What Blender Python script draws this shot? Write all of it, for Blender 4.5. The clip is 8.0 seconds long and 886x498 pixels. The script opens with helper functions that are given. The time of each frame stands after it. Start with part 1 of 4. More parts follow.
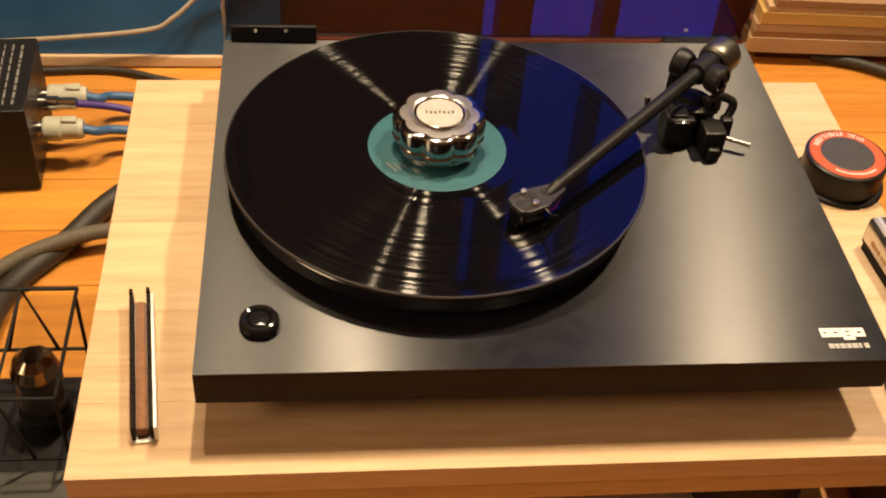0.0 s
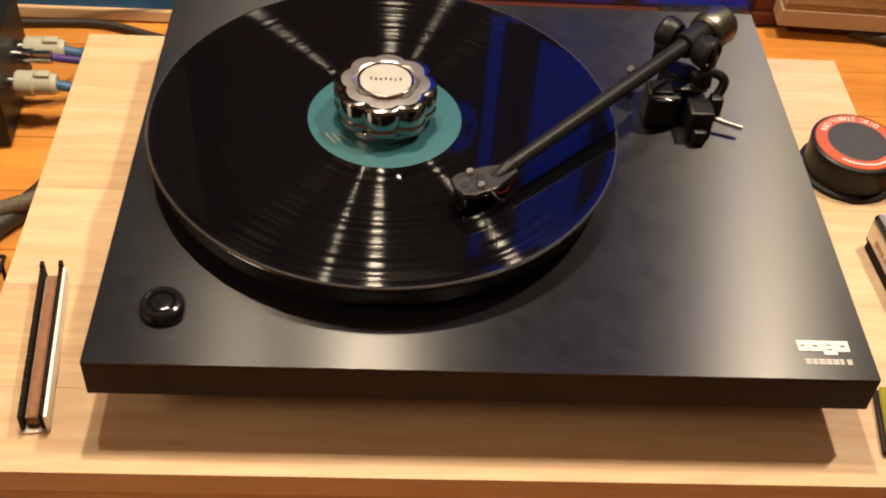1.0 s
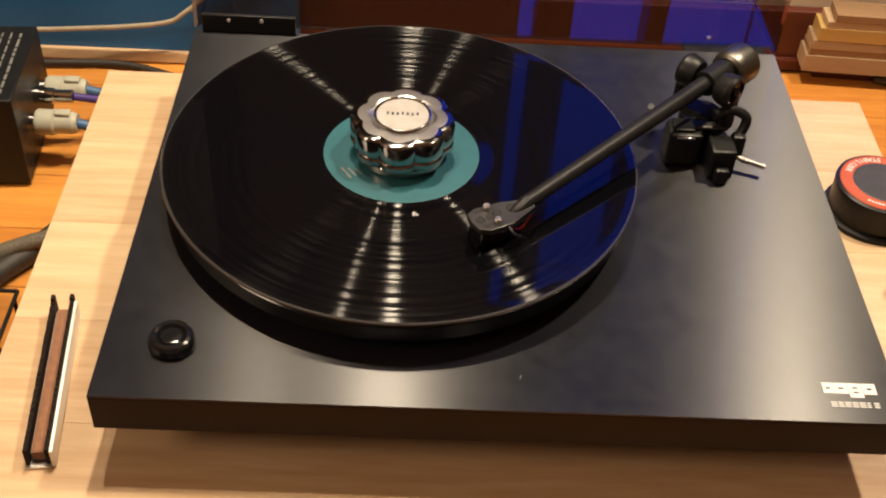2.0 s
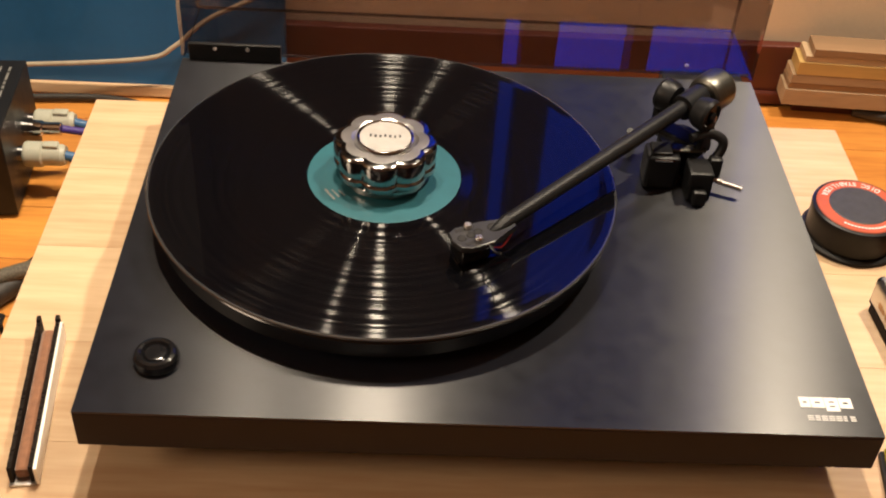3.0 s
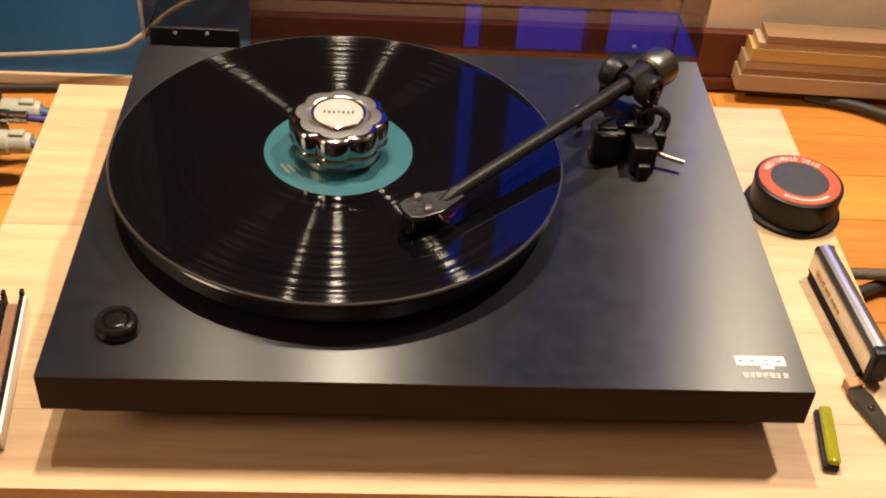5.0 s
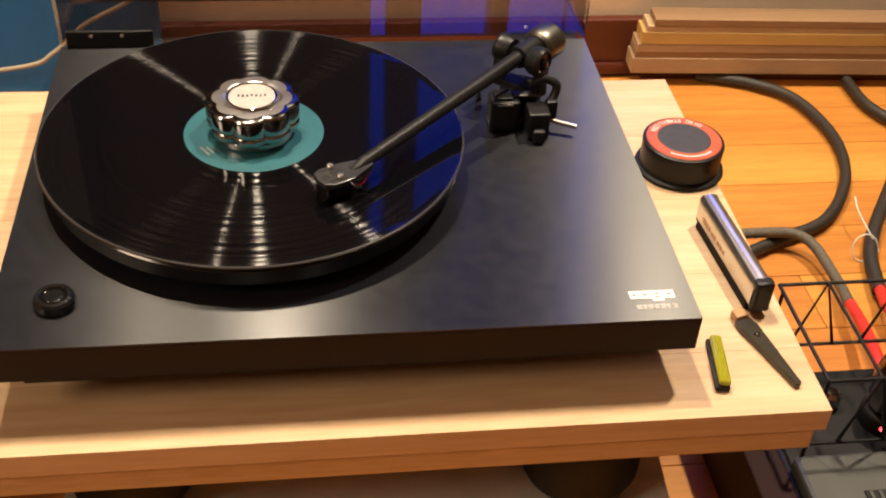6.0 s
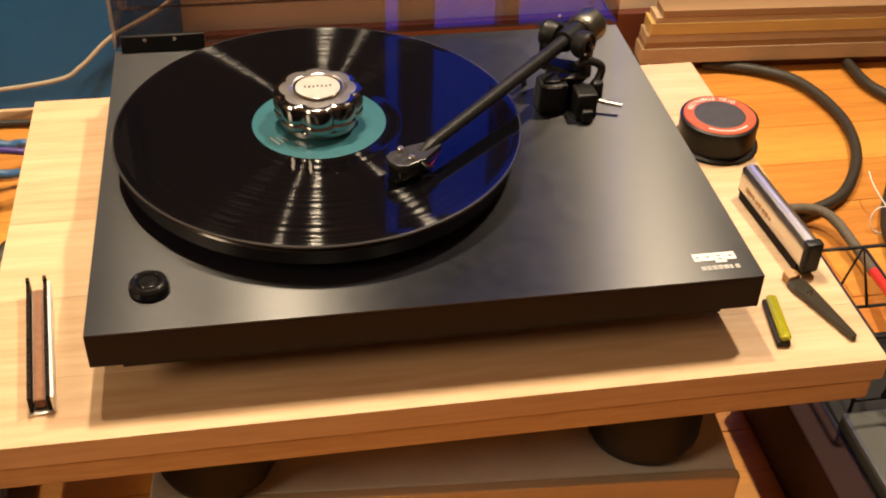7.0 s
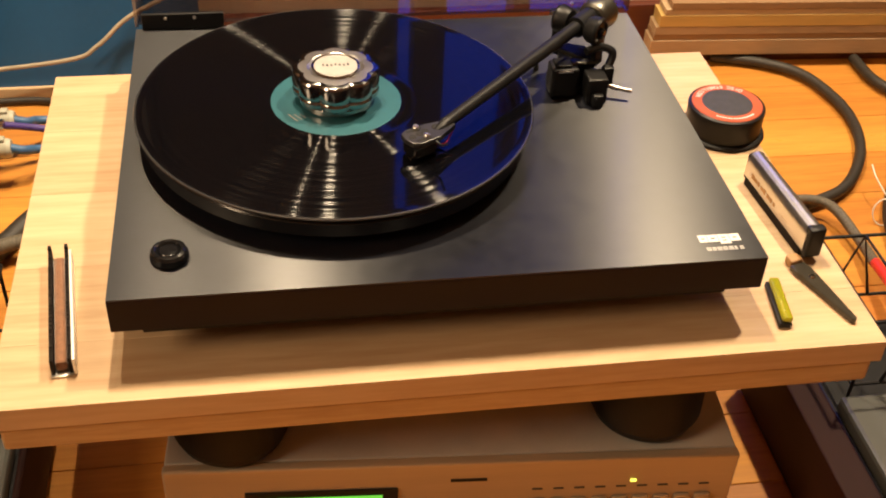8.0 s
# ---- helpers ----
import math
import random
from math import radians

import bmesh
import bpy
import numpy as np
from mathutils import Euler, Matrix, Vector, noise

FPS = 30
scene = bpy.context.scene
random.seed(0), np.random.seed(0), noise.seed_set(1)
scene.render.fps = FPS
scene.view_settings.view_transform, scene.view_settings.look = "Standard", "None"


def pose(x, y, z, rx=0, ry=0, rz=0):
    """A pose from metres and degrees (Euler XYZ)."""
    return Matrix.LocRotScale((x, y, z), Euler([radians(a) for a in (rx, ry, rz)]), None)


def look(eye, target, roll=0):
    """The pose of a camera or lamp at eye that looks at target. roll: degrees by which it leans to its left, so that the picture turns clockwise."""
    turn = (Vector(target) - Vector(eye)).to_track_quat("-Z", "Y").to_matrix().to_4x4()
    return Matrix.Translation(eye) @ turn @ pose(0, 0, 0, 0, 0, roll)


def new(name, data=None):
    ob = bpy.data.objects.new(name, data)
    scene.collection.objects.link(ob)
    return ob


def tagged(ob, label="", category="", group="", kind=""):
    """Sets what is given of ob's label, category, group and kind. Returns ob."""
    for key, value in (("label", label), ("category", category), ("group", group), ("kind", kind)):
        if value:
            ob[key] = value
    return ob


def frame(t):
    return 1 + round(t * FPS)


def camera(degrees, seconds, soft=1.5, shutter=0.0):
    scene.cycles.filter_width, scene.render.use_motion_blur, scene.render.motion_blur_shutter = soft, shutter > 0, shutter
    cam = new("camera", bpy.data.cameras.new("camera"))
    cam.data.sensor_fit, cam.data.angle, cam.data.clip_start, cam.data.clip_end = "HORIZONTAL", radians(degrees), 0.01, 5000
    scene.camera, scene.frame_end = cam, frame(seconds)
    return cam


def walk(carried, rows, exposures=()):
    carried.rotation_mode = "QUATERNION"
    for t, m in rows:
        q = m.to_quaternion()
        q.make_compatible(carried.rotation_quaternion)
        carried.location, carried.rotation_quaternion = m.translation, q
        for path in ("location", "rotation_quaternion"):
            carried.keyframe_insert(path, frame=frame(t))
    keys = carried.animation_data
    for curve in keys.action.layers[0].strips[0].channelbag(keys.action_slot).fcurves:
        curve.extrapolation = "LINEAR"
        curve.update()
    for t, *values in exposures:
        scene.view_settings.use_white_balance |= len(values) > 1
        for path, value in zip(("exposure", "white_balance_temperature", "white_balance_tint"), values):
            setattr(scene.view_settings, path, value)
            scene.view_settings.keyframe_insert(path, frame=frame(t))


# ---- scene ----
cam = camera(41.8, 8.0, soft=2.0)
PATH = [
    (0, (-0.144, -0.466, 0.847), (0.063, 0.975, -0.525), 5.0),
    (0.5, (-0.09, -0.426, 0.83), (0.038, 1.024, -0.542), 4.2),
    (1, (-0.059, -0.404, 0.803), (0.042, 1.003, -0.615), 4.5),
    (1.5, (-0.058, -0.403, 0.784), (-0.006, 1.016, -0.625), 3.6),
    (2, (-0.054, -0.401, 0.788), (0.005, 1.067, -0.569), 3.8),
    (3.5, (-0.049, -0.425, 0.779), (0.035, 1.097, -0.515), 4.1),
    (4, (-0.049, -0.422, 0.776), (0.046, 1.098, -0.521), 4.4),
    (5.5, (-0.029, -0.485, 0.793), (0.129, 1.034, -0.499), 4.2),
    (6, (-0.03, -0.522, 0.796), (0.211, 1.01, -0.467), 3.5),
    (6.5, (-0.054, -0.545, 0.8), (0.217, 0.997, -0.445), 2.4),
    (7, (-0.102, -0.557, 0.794), (0.185, 0.985, -0.446), 1.9),
    (7.5, (-0.112, -0.55, 0.792), (0.219, 0.974, -0.46), 3.6),
    (8, (-0.113, -0.58, 0.797), (0.17, 0.956, -0.451), 3.0),
]
walk(cam, [(t, look(eye, target, roll)) for t, eye, target, roll in PATH],
     ((0, -0.06, 6600, 10), (0.6, -0.12, 5950, 10), (2, -0.12, 5850, 10), (3.3, -0.01, 5620, 10), (4.2, -0.01, 5620, 10), (5.5, 0.12, 5820, 10), (6.5, 0.14, 5780, 10), (7, 0.13, 6150, 10), (8, 0.18, 6400, 10)))

# ---- world, lamps, exposure ----
scene.view_settings.exposure = 0.0
world = bpy.data.worlds.new("room_air")
world.use_nodes = True
world.node_tree.nodes["Background"].inputs[0].default_value = (0.9, 0.6, 0.35, 1)
world.node_tree.nodes["Background"].inputs[1].default_value = 0.03
scene.world = world


def spot(name, place, target, watts, radius, cone):
    data = bpy.data.lights.new(name, "SPOT")
    data.energy, data.shadow_soft_size, data.color = watts, radius, (1.0, 0.765, 0.49)
    data.spot_size, data.spot_blend = radians(cone), 0.85
    new(name, data).matrix_basis = look(place, target)


spot("ceiling_spot", (-0.34, 0.42, 1.92), (-0.05, 0.20, 0.25), 50, 0.012, 76)
spot("ceiling_spot", (-0.09, 0.60, 1.92), (0.04, 0.27, 0.25), 124, 0.03, 78)
spot("ceiling_spot", (0.86, 0.62, 2.30), (0.22, 0.40, 0.20), 205, 0.05, 58)
# unseen area light added to fill the front faces and the shadows
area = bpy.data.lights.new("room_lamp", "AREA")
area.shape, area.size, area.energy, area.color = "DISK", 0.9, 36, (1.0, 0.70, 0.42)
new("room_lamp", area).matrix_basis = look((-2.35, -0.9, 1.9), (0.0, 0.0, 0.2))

# ---- materials ----


def mat(name, colour, rough=0.5, metal=0.0, **more):
    """Principled material. vary/scale: large mottling; grain/grain_scale: fine grain (stretch along an axis); bump: relief height."""
    m = bpy.data.materials.new(name)
    m.use_nodes = True
    nt = m.node_tree
    b = nt.nodes["Principled BSDF"]
    b.inputs["Base Color"].default_value = (*colour, 1)
    b.inputs["Roughness"].default_value = rough
    b.inputs["Metallic"].default_value = metal
    for key, socket in (("coat", "Coat Weight"), ("coat_rough", "Coat Roughness"), ("trans", "Transmission Weight"), ("ior", "IOR"),
                        ("spec", "Specular IOR Level"), ("aniso", "Anisotropic"), ("sheen", "Sheen Weight")):
        if key in more:
            b.inputs[socket].default_value = more[key]
    if more.get("glow"):
        b.inputs["Emission Color"].default_value = (*more.get("glow_colour", colour), 1)
        b.inputs["Emission Strength"].default_value = more["glow"]
    vary, scale = more.get("vary", 0.0), more.get("scale", 20.0)
    stretch = more.get("stretch", (1, 1, 1))
    if vary or more.get("bump") or more.get("rough_vary"):
        tc = nt.nodes.new("ShaderNodeTexCoord")
        mp = nt.nodes.new("ShaderNodeMapping")
        mp.inputs["Scale"].default_value = stretch
        nt.links.new(tc.outputs["Object"], mp.inputs["Vector"])
        big = nt.nodes.new("ShaderNodeTexNoise")
        big.inputs["Scale"].default_value, big.inputs["Detail"].default_value = scale, 5
        fine = nt.nodes.new("ShaderNodeTexNoise")
        fine.inputs["Scale"].default_value, fine.inputs["Detail"].default_value = more.get("fine", scale * 12), 4
        for n in (big, fine):
            nt.links.new(mp.outputs["Vector"], n.inputs["Vector"])
        mix = nt.nodes.new("ShaderNodeMath")
        mix.operation = "MULTIPLY_ADD"
        mix.inputs[1].default_value = 0.35
        nt.links.new(fine.outputs["Fac"], mix.inputs[0])
        nt.links.new(big.outputs["Fac"], mix.inputs[2])
        ramp = nt.nodes.new("ShaderNodeMapRange")
        ramp.inputs["From Min"].default_value, ramp.inputs["From Max"].default_value = 0.4, 0.95
        nt.links.new(mix.outputs[0], ramp.inputs["Value"])
        if vary:
            hi = more.get("other", tuple(min(1, c * (1 + vary)) for c in colour))
            lo = tuple(c * (1 - vary) for c in colour)
            cm = nt.nodes.new("ShaderNodeMix")
            cm.data_type = "RGBA"
            cm.inputs[6].default_value, cm.inputs[7].default_value = (*lo, 1), (*hi, 1)
            nt.links.new(ramp.outputs[0], cm.inputs[0])
            nt.links.new(cm.outputs[2], b.inputs["Base Color"])
        if more.get("rough_vary"):
            rr = nt.nodes.new("ShaderNodeMapRange")
            rr.inputs["To Min"].default_value = max(0.02, rough - more["rough_vary"])
            rr.inputs["To Max"].default_value = rough + more["rough_vary"]
            nt.links.new(ramp.outputs[0], rr.inputs["Value"])
            nt.links.new(rr.outputs[0], b.inputs["Roughness"])
        if more.get("bump"):
            bp = nt.nodes.new("ShaderNodeBump")
            bp.inputs["Strength"].default_value, bp.inputs["Distance"].default_value = 0.6, more["bump"]
            nt.links.new(fine.outputs["Fac"], bp.inputs["Height"])
            nt.links.new(bp.outputs["Normal"], b.inputs["Normal"])
    return m


def wood(name, pale, dark, rough, rings, along, per_piece=0.0, coat=0.0):
    """Wood with long grain and growth rings: along is the axis of the grain (0 x, 1 y)."""
    m = bpy.data.materials.new(name)
    m.use_nodes = True
    nt = m.node_tree
    b = nt.nodes["Principled BSDF"]
    b.inputs["Coat Weight"].default_value, b.inputs["Coat Roughness"].default_value = coat, 0.25
    tc = nt.nodes.new("ShaderNodeTexCoord")
    mp = nt.nodes.new("ShaderNodeMapping")
    squeeze = [1.0, 1.0, 1.0]
    squeeze[along] = 0.09
    mp.inputs["Scale"].default_value = squeeze
    nt.links.new(tc.outputs["Object"], mp.inputs["Vector"])
    info = nt.nodes.new("ShaderNodeObjectInfo")
    shift = nt.nodes.new("ShaderNodeVectorMath")
    shift.operation = "MULTIPLY_ADD"
    shift.inputs[1].default_value = (7, 5, 3)
    nt.links.new(info.outputs["Random"], shift.inputs[0])
    nt.links.new(mp.outputs["Vector"], shift.inputs[2])
    n1 = nt.nodes.new("ShaderNodeTexNoise")
    n1.inputs["Scale"].default_value, n1.inputs["Detail"].default_value, n1.inputs["Distortion"].default_value = rings, 3, 1.2
    n2 = nt.nodes.new("ShaderNodeTexNoise")
    n2.inputs["Scale"].default_value, n2.inputs["Detail"].default_value = rings * 22, 5
    n3 = nt.nodes.new("ShaderNodeTexWave")
    n3.wave_type, n3.bands_direction = "BANDS", "Y" if along == 0 else "X"
    n3.inputs["Scale"].default_value, n3.inputs["Distortion"].default_value = rings * 1.3, 9
    n3.inputs["Detail"].default_value, n3.inputs["Detail Scale"].default_value = 3, 0.6
    for n in (n1, n2, n3):
        nt.links.new(shift.outputs[0], n.inputs["Vector"])
    a1 = nt.nodes.new("ShaderNodeMath")
    a1.operation = "MULTIPLY_ADD"
    a1.inputs[1].default_value = 0.13
    nt.links.new(n3.outputs["Fac"], a1.inputs[0])
    nt.links.new(n1.outputs["Fac"], a1.inputs[2])
    a2 = nt.nodes.new("ShaderNodeMath")
    a2.operation = "MULTIPLY_ADD"
    a2.inputs[1].default_value = 0.75
    nt.links.new(n2.outputs["Fac"], a2.inputs[0])
    nt.links.new(a1.outputs[0], a2.inputs[2])
    a3 = nt.nodes.new("ShaderNodeMath")
    a3.operation = "MULTIPLY_ADD"
    a3.inputs[1].default_value = per_piece
    nt.links.new(info.outputs["Random"], a3.inputs[0])
    nt.links.new(a2.outputs[0], a3.inputs[2])
    r = nt.nodes.new("ShaderNodeMapRange")
    r.inputs["From Min"].default_value, r.inputs["From Max"].default_value = 0.6, 1.22 + per_piece
    nt.links.new(a3.outputs[0], r.inputs["Value"])
    cm = nt.nodes.new("ShaderNodeMix")
    cm.data_type = "RGBA"
    cm.inputs[6].default_value, cm.inputs[7].default_value = (*pale, 1), (*dark, 1)
    nt.links.new(r.outputs[0], cm.inputs[0])
    nt.links.new(cm.outputs[2], b.inputs["Base Color"])
    rr = nt.nodes.new("ShaderNodeMapRange")
    rr.inputs["To Min"].default_value, rr.inputs["To Max"].default_value = rough - 0.07, rough + 0.12
    nt.links.new(r.outputs[0], rr.inputs["Value"])
    nt.links.new(rr.outputs[0], b.inputs["Roughness"])
    bp = nt.nodes.new("ShaderNodeBump")
    bp.inputs["Strength"].default_value, bp.inputs["Distance"].default_value = 0.35, 0.0004
    nt.links.new(n2.outputs["Fac"], bp.inputs["Height"])
    nt.links.new(bp.outputs["Normal"], b.inputs["Normal"])
    return m


def vinyl():
    """Black vinyl: a mirror-like skin, and grooves that scatter lamps into narrow spokes."""
    m = mat("black_vinyl", (0.0018, 0.0018, 0.0026), 0.05, ior=1.50)
    nt = m.node_tree
    b = nt.nodes["Principled BSDF"]
    t = nt.nodes.new("ShaderNodeTangent")
    t.direction_type, t.axis = "RADIAL", "Z"
    tc = nt.nodes.new("ShaderNodeTexCoord")
    flat = nt.nodes.new("ShaderNodeVectorMath")
    flat.operation = "MULTIPLY"
    flat.inputs[1].default_value = (1, 1, 0)
    nt.links.new(tc.outputs["Object"], flat.inputs[0])
    ln = nt.nodes.new("ShaderNodeVectorMath")
    ln.operation = "LENGTH"
    nt.links.new(flat.outputs[0], ln.inputs[0])
    n = nt.nodes.new("ShaderNodeTexNoise")
    n.noise_dimensions = "1D"
    n.inputs["Scale"].default_value, n.inputs["Detail"].default_value = 260, 5
    nt.links.new(ln.outputs["Value"], n.inputs["W"])
    r = nt.nodes.new("ShaderNodeMapRange")
    r.inputs["From Min"].default_value, r.inputs["From Max"].default_value = 0.44, 0.64
    r.inputs["To Min"].default_value, r.inputs["To Max"].default_value = 0.0006, 0.026
    nt.links.new(n.outputs["Fac"], r.inputs["Value"])
    g = nt.nodes.new("ShaderNodeBsdfAnisotropic")
    g.inputs["Roughness"].default_value, g.inputs["Anisotropy"].default_value = 0.19, 0.88
    nt.links.new(r.outputs[0], g.inputs["Color"])
    nt.links.new(t.outputs[0], g.inputs["Tangent"])
    add = nt.nodes.new("ShaderNodeAddShader")
    nt.links.new(b.outputs[0], add.inputs[0])
    nt.links.new(g.outputs[0], add.inputs[1])
    nt.links.new(add.outputs[0], nt.nodes["Material Output"].inputs[0])
    return m


PINE = wood("pale_pine", (0.67, 0.50, 0.31), (0.45, 0.28, 0.145), 0.5, 9, 0, 0.22)
PINE_EDGE = wood("pine_edge", (0.60, 0.42, 0.22), (0.44, 0.27, 0.12), 0.55, 16, 0)
FLOOR = wood("orange_oak", (0.70, 0.32, 0.058), (0.37, 0.125, 0.016), 0.34, 11, 0, 0.45, 0.25)
BOARD = wood("raw_board", (0.42, 0.31, 0.19), (0.31, 0.21, 0.12), 0.6, 16, 0, 0.2)
LAMINATE = mat("black_laminate", (0.0080, 0.0090, 0.0140), 0.33, spec=0.6, aniso=0.98, vary=0.25, scale=90, fine=420, rough_vary=0.03, bump=0.00002)
_nt = LAMINATE.node_tree
_along = _nt.nodes.new("ShaderNodeCombineXYZ")
_along.inputs[1].default_value = 1.0
_nt.links.new(_along.outputs[0], _nt.nodes["Principled BSDF"].inputs["Tangent"])
LAMINATE_EDGE = mat("black_edging", (0.011, 0.007, 0.010), 0.5, spec=0.2, vary=0.2, scale=30, rough_vary=0.05)
RUBBER = mat("black_rubber", (0.009, 0.008, 0.008), 0.6, spec=0.3, vary=0.3, scale=40, bump=0.0001)
GLOSS_BLACK = mat("gloss_black", (0.008, 0.008, 0.009), 0.12, rough_vary=0.05, scale=30)
SATIN_BLACK = mat("satin_black", (0.010, 0.010, 0.011), 0.40, spec=0.24, vary=0.2, scale=60, rough_vary=0.06)
HEADSHELL = mat("satin_grey_black", (0.019, 0.0185, 0.020), 0.34, spec=0.6, vary=0.2, scale=80, rough_vary=0.05)
# greyer than the vinyl: the pale highlight of the record's edge put into the colour
RIM = mat("highlight_rim", (0.03, 0.03, 0.032), 0.22, spec=1.0, coat=1.0, coat_rough=0.12)
CHROME = mat("chrome", (0.62, 0.61, 0.60), 0.07, 1.0, rough_vary=0.04, scale=60)
STEEL = mat("dull_steel", (0.17, 0.168, 0.15), 0.38, 1.0, rough_vary=0.08, scale=50)
SILVER = mat("brushed_silver", (0.62, 0.60, 0.57), 0.34, 1.0, stretch=(0.05, 1, 1), rough_vary=0.1, scale=90)
DIM_PRINT = mat("worn_grey_print", (0.17, 0.17, 0.16), 0.55, vary=0.3, scale=300)
WHITE = mat("white_print", (0.72, 0.71, 0.68), 0.5)
VINYL = vinyl()
LABEL = mat("teal_paper", (0.015, 0.093, 0.120), 0.45, vary=0.12, scale=70, coat=0.15, coat_rough=0.25)
def acrylic():
    """Thin smoked acrylic sheet: tinted see-through with a clear gloss."""
    m = bpy.data.materials.new("smoked_acrylic")
    m.use_nodes = True
    nt = m.node_tree
    nt.nodes.remove(nt.nodes["Principled BSDF"])
    clear = nt.nodes.new("ShaderNodeBsdfTransparent")
    clear.inputs[0].default_value = (0.62, 0.575, 0.57, 1)
    gloss = nt.nodes.new("ShaderNodeBsdfGlossy")
    gloss.inputs["Roughness"].default_value = 0.015
    mix = nt.nodes.new("ShaderNodeMixShader")
    mix.inputs[0].default_value = 0.19
    nt.links.new(clear.outputs[0], mix.inputs[1])
    nt.links.new(gloss.outputs[0], mix.inputs[2])
    nt.links.new(mix.outputs[0], nt.nodes["Material Output"].inputs[0])
    return m


ACRYLIC = acrylic()
PLASTER = mat("cream_plaster", (0.66, 0.55, 0.40), 0.8, vary=0.06, scale=6, fine=180, bump=0.0004)
SKIRTING = mat("dark_red_wood", (0.07, 0.014, 0.007), 0.4, vary=0.35, scale=8, stretch=(0.1, 1, 1), rough_vary=0.08)
BLUE = mat("blue_paint", (0.014, 0.085, 0.215), 0.45, vary=0.18, scale=7, fine=120, rough_vary=0.06)
DUSK = mat("dusk_sky", (0.01, 0.03, 0.3), 1.0, glow=3.2, glow_colour=(0.012, 0.085, 1.0))
DARK_FRAME = mat("dark_window_wood", (0.03, 0.012, 0.008), 0.45, vary=0.3, scale=20)
DARK_UPPER_WALL = mat("dark_upper_wall", (0.035, 0.020, 0.014), 0.5, vary=0.3, scale=12, stretch=(1, 1, 0.1), rough_vary=0.06)
PALE_METAL = mat("pale_aluminium", (0.86, 0.84, 0.80), 0.5, 0.45, rough_vary=0.05, scale=80)
BRIGHT = mat("bright_steel", (0.75, 0.73, 0.70), 0.27, 1.0, rough_vary=0.05, scale=80)
SATIN_CHROME = mat("satin_chrome", (0.52, 0.50, 0.485), 0.34, 1.0, rough_vary=0.05, scale=60)
ORANGE = mat("orange_print", (0.42, 0.085, 0.035), 0.4, vary=0.1, scale=90)
GREY_PAD = mat("grey_pad", (0.028, 0.027, 0.030), 0.6, vary=0.25, scale=160, bump=0.0001)
CABLE = mat("black_cable", (0.022, 0.018, 0.014), 0.55, vary=0.3, scale=200, bump=0.0003)
BRAID = mat("grey_braid", (0.10, 0.085, 0.06), 0.6, vary=0.5, scale=500, bump=0.0004)
BLUE_CABLE = mat("blue_cable", (0.04, 0.11, 0.24), 0.45, vary=0.2, scale=80)
VIOLET_CABLE = mat("violet_cable", (0.06, 0.035, 0.20), 0.45, vary=0.2, scale=80)
RED_CABLE = mat("red_sleeve", (0.60, 0.03, 0.02), 0.4, vary=0.15, scale=80)
PLUG = mat("pale_plug", (0.42, 0.42, 0.34), 0.4, vary=0.12, scale=60)
CORD = mat("clear_cord", (0.34, 0.29, 0.21), 0.35, vary=0.15, scale=60)
# red-brown side panel, its colour darkened to hold the shade it stands in
SHADED_SIDE = mat("shaded_red_side", (0.028, 0.007, 0.005), 0.6, spec=0.2, vary=0.3, scale=9, stretch=(1, 0.1, 1))
GUNMETAL = mat("grey_painted_steel", (0.045, 0.047, 0.042), 0.45, vary=0.12, scale=25, fine=900, bump=0.0001, rough_vary=0.06)
AMP_TOP = mat("grey_amplifier_steel", (0.44, 0.42, 0.38), 0.42, vary=0.1, scale=25, fine=700, rough_vary=0.06)
# silver front: the orange it reflects is put into the base colour
AMP_FRONT = mat("reflection_toned_front", (0.46, 0.37, 0.26), 0.4, 0.35, stretch=(0.05, 1, 1), vary=0.08, scale=60, rough_vary=0.07)
GREEN = mat("green_display", (0.05, 0.3, 0.03), 0.3, glow=0.9, glow_colour=(0.16, 0.62, 0.06))
LED = mat("amber_led", (0.7, 0.6, 0.1), 0.3, glow=2.0, glow_colour=(0.9, 0.8, 0.1))
RED_LED = mat("red_led", (0.6, 0.02, 0.02), 0.3, glow=3.0, glow_colour=(1.0, 0.05, 0.04))
GLASS = mat("valve_glass", (0.9, 0.9, 0.88), 0.03, trans=1.0, ior=1.45)
VIAL = mat("yellow_liquid", (0.50, 0.48, 0.02), 0.08, trans=0.55, ior=1.4)
BRISTLE = mat("carbon_bristle", (0.012, 0.008, 0.006), 0.7, spec=0.15, vary=0.4, scale=600, stretch=(1, 1, 0.1))
VELVET = mat("brown_velvet", (0.23, 0.10, 0.045), 0.85, vary=0.25, scale=220, bump=0.0004, sheen=0.6)
GRAPHITE = mat("graphite", (0.028, 0.027, 0.026), 0.3, vary=0.2, scale=80, rough_vary=0.05)
DARK_BRASS = mat("dark_handle", (0.035, 0.030, 0.022), 0.22, vary=0.2, scale=60)
TAN = mat("tan_wood_grip", (0.42, 0.23, 0.09), 0.5, vary=0.2, scale=90)

# ---- mesh helpers (all places in metres of the room) ----
WORLD = {}


def thing(name, m, label, category, group="", kind=""):
    ob = new(name)
    ob.empty_display_size = 0.02
    ob.matrix_basis = m
    WORLD[ob] = m
    return tagged(ob, label, category, group, kind)


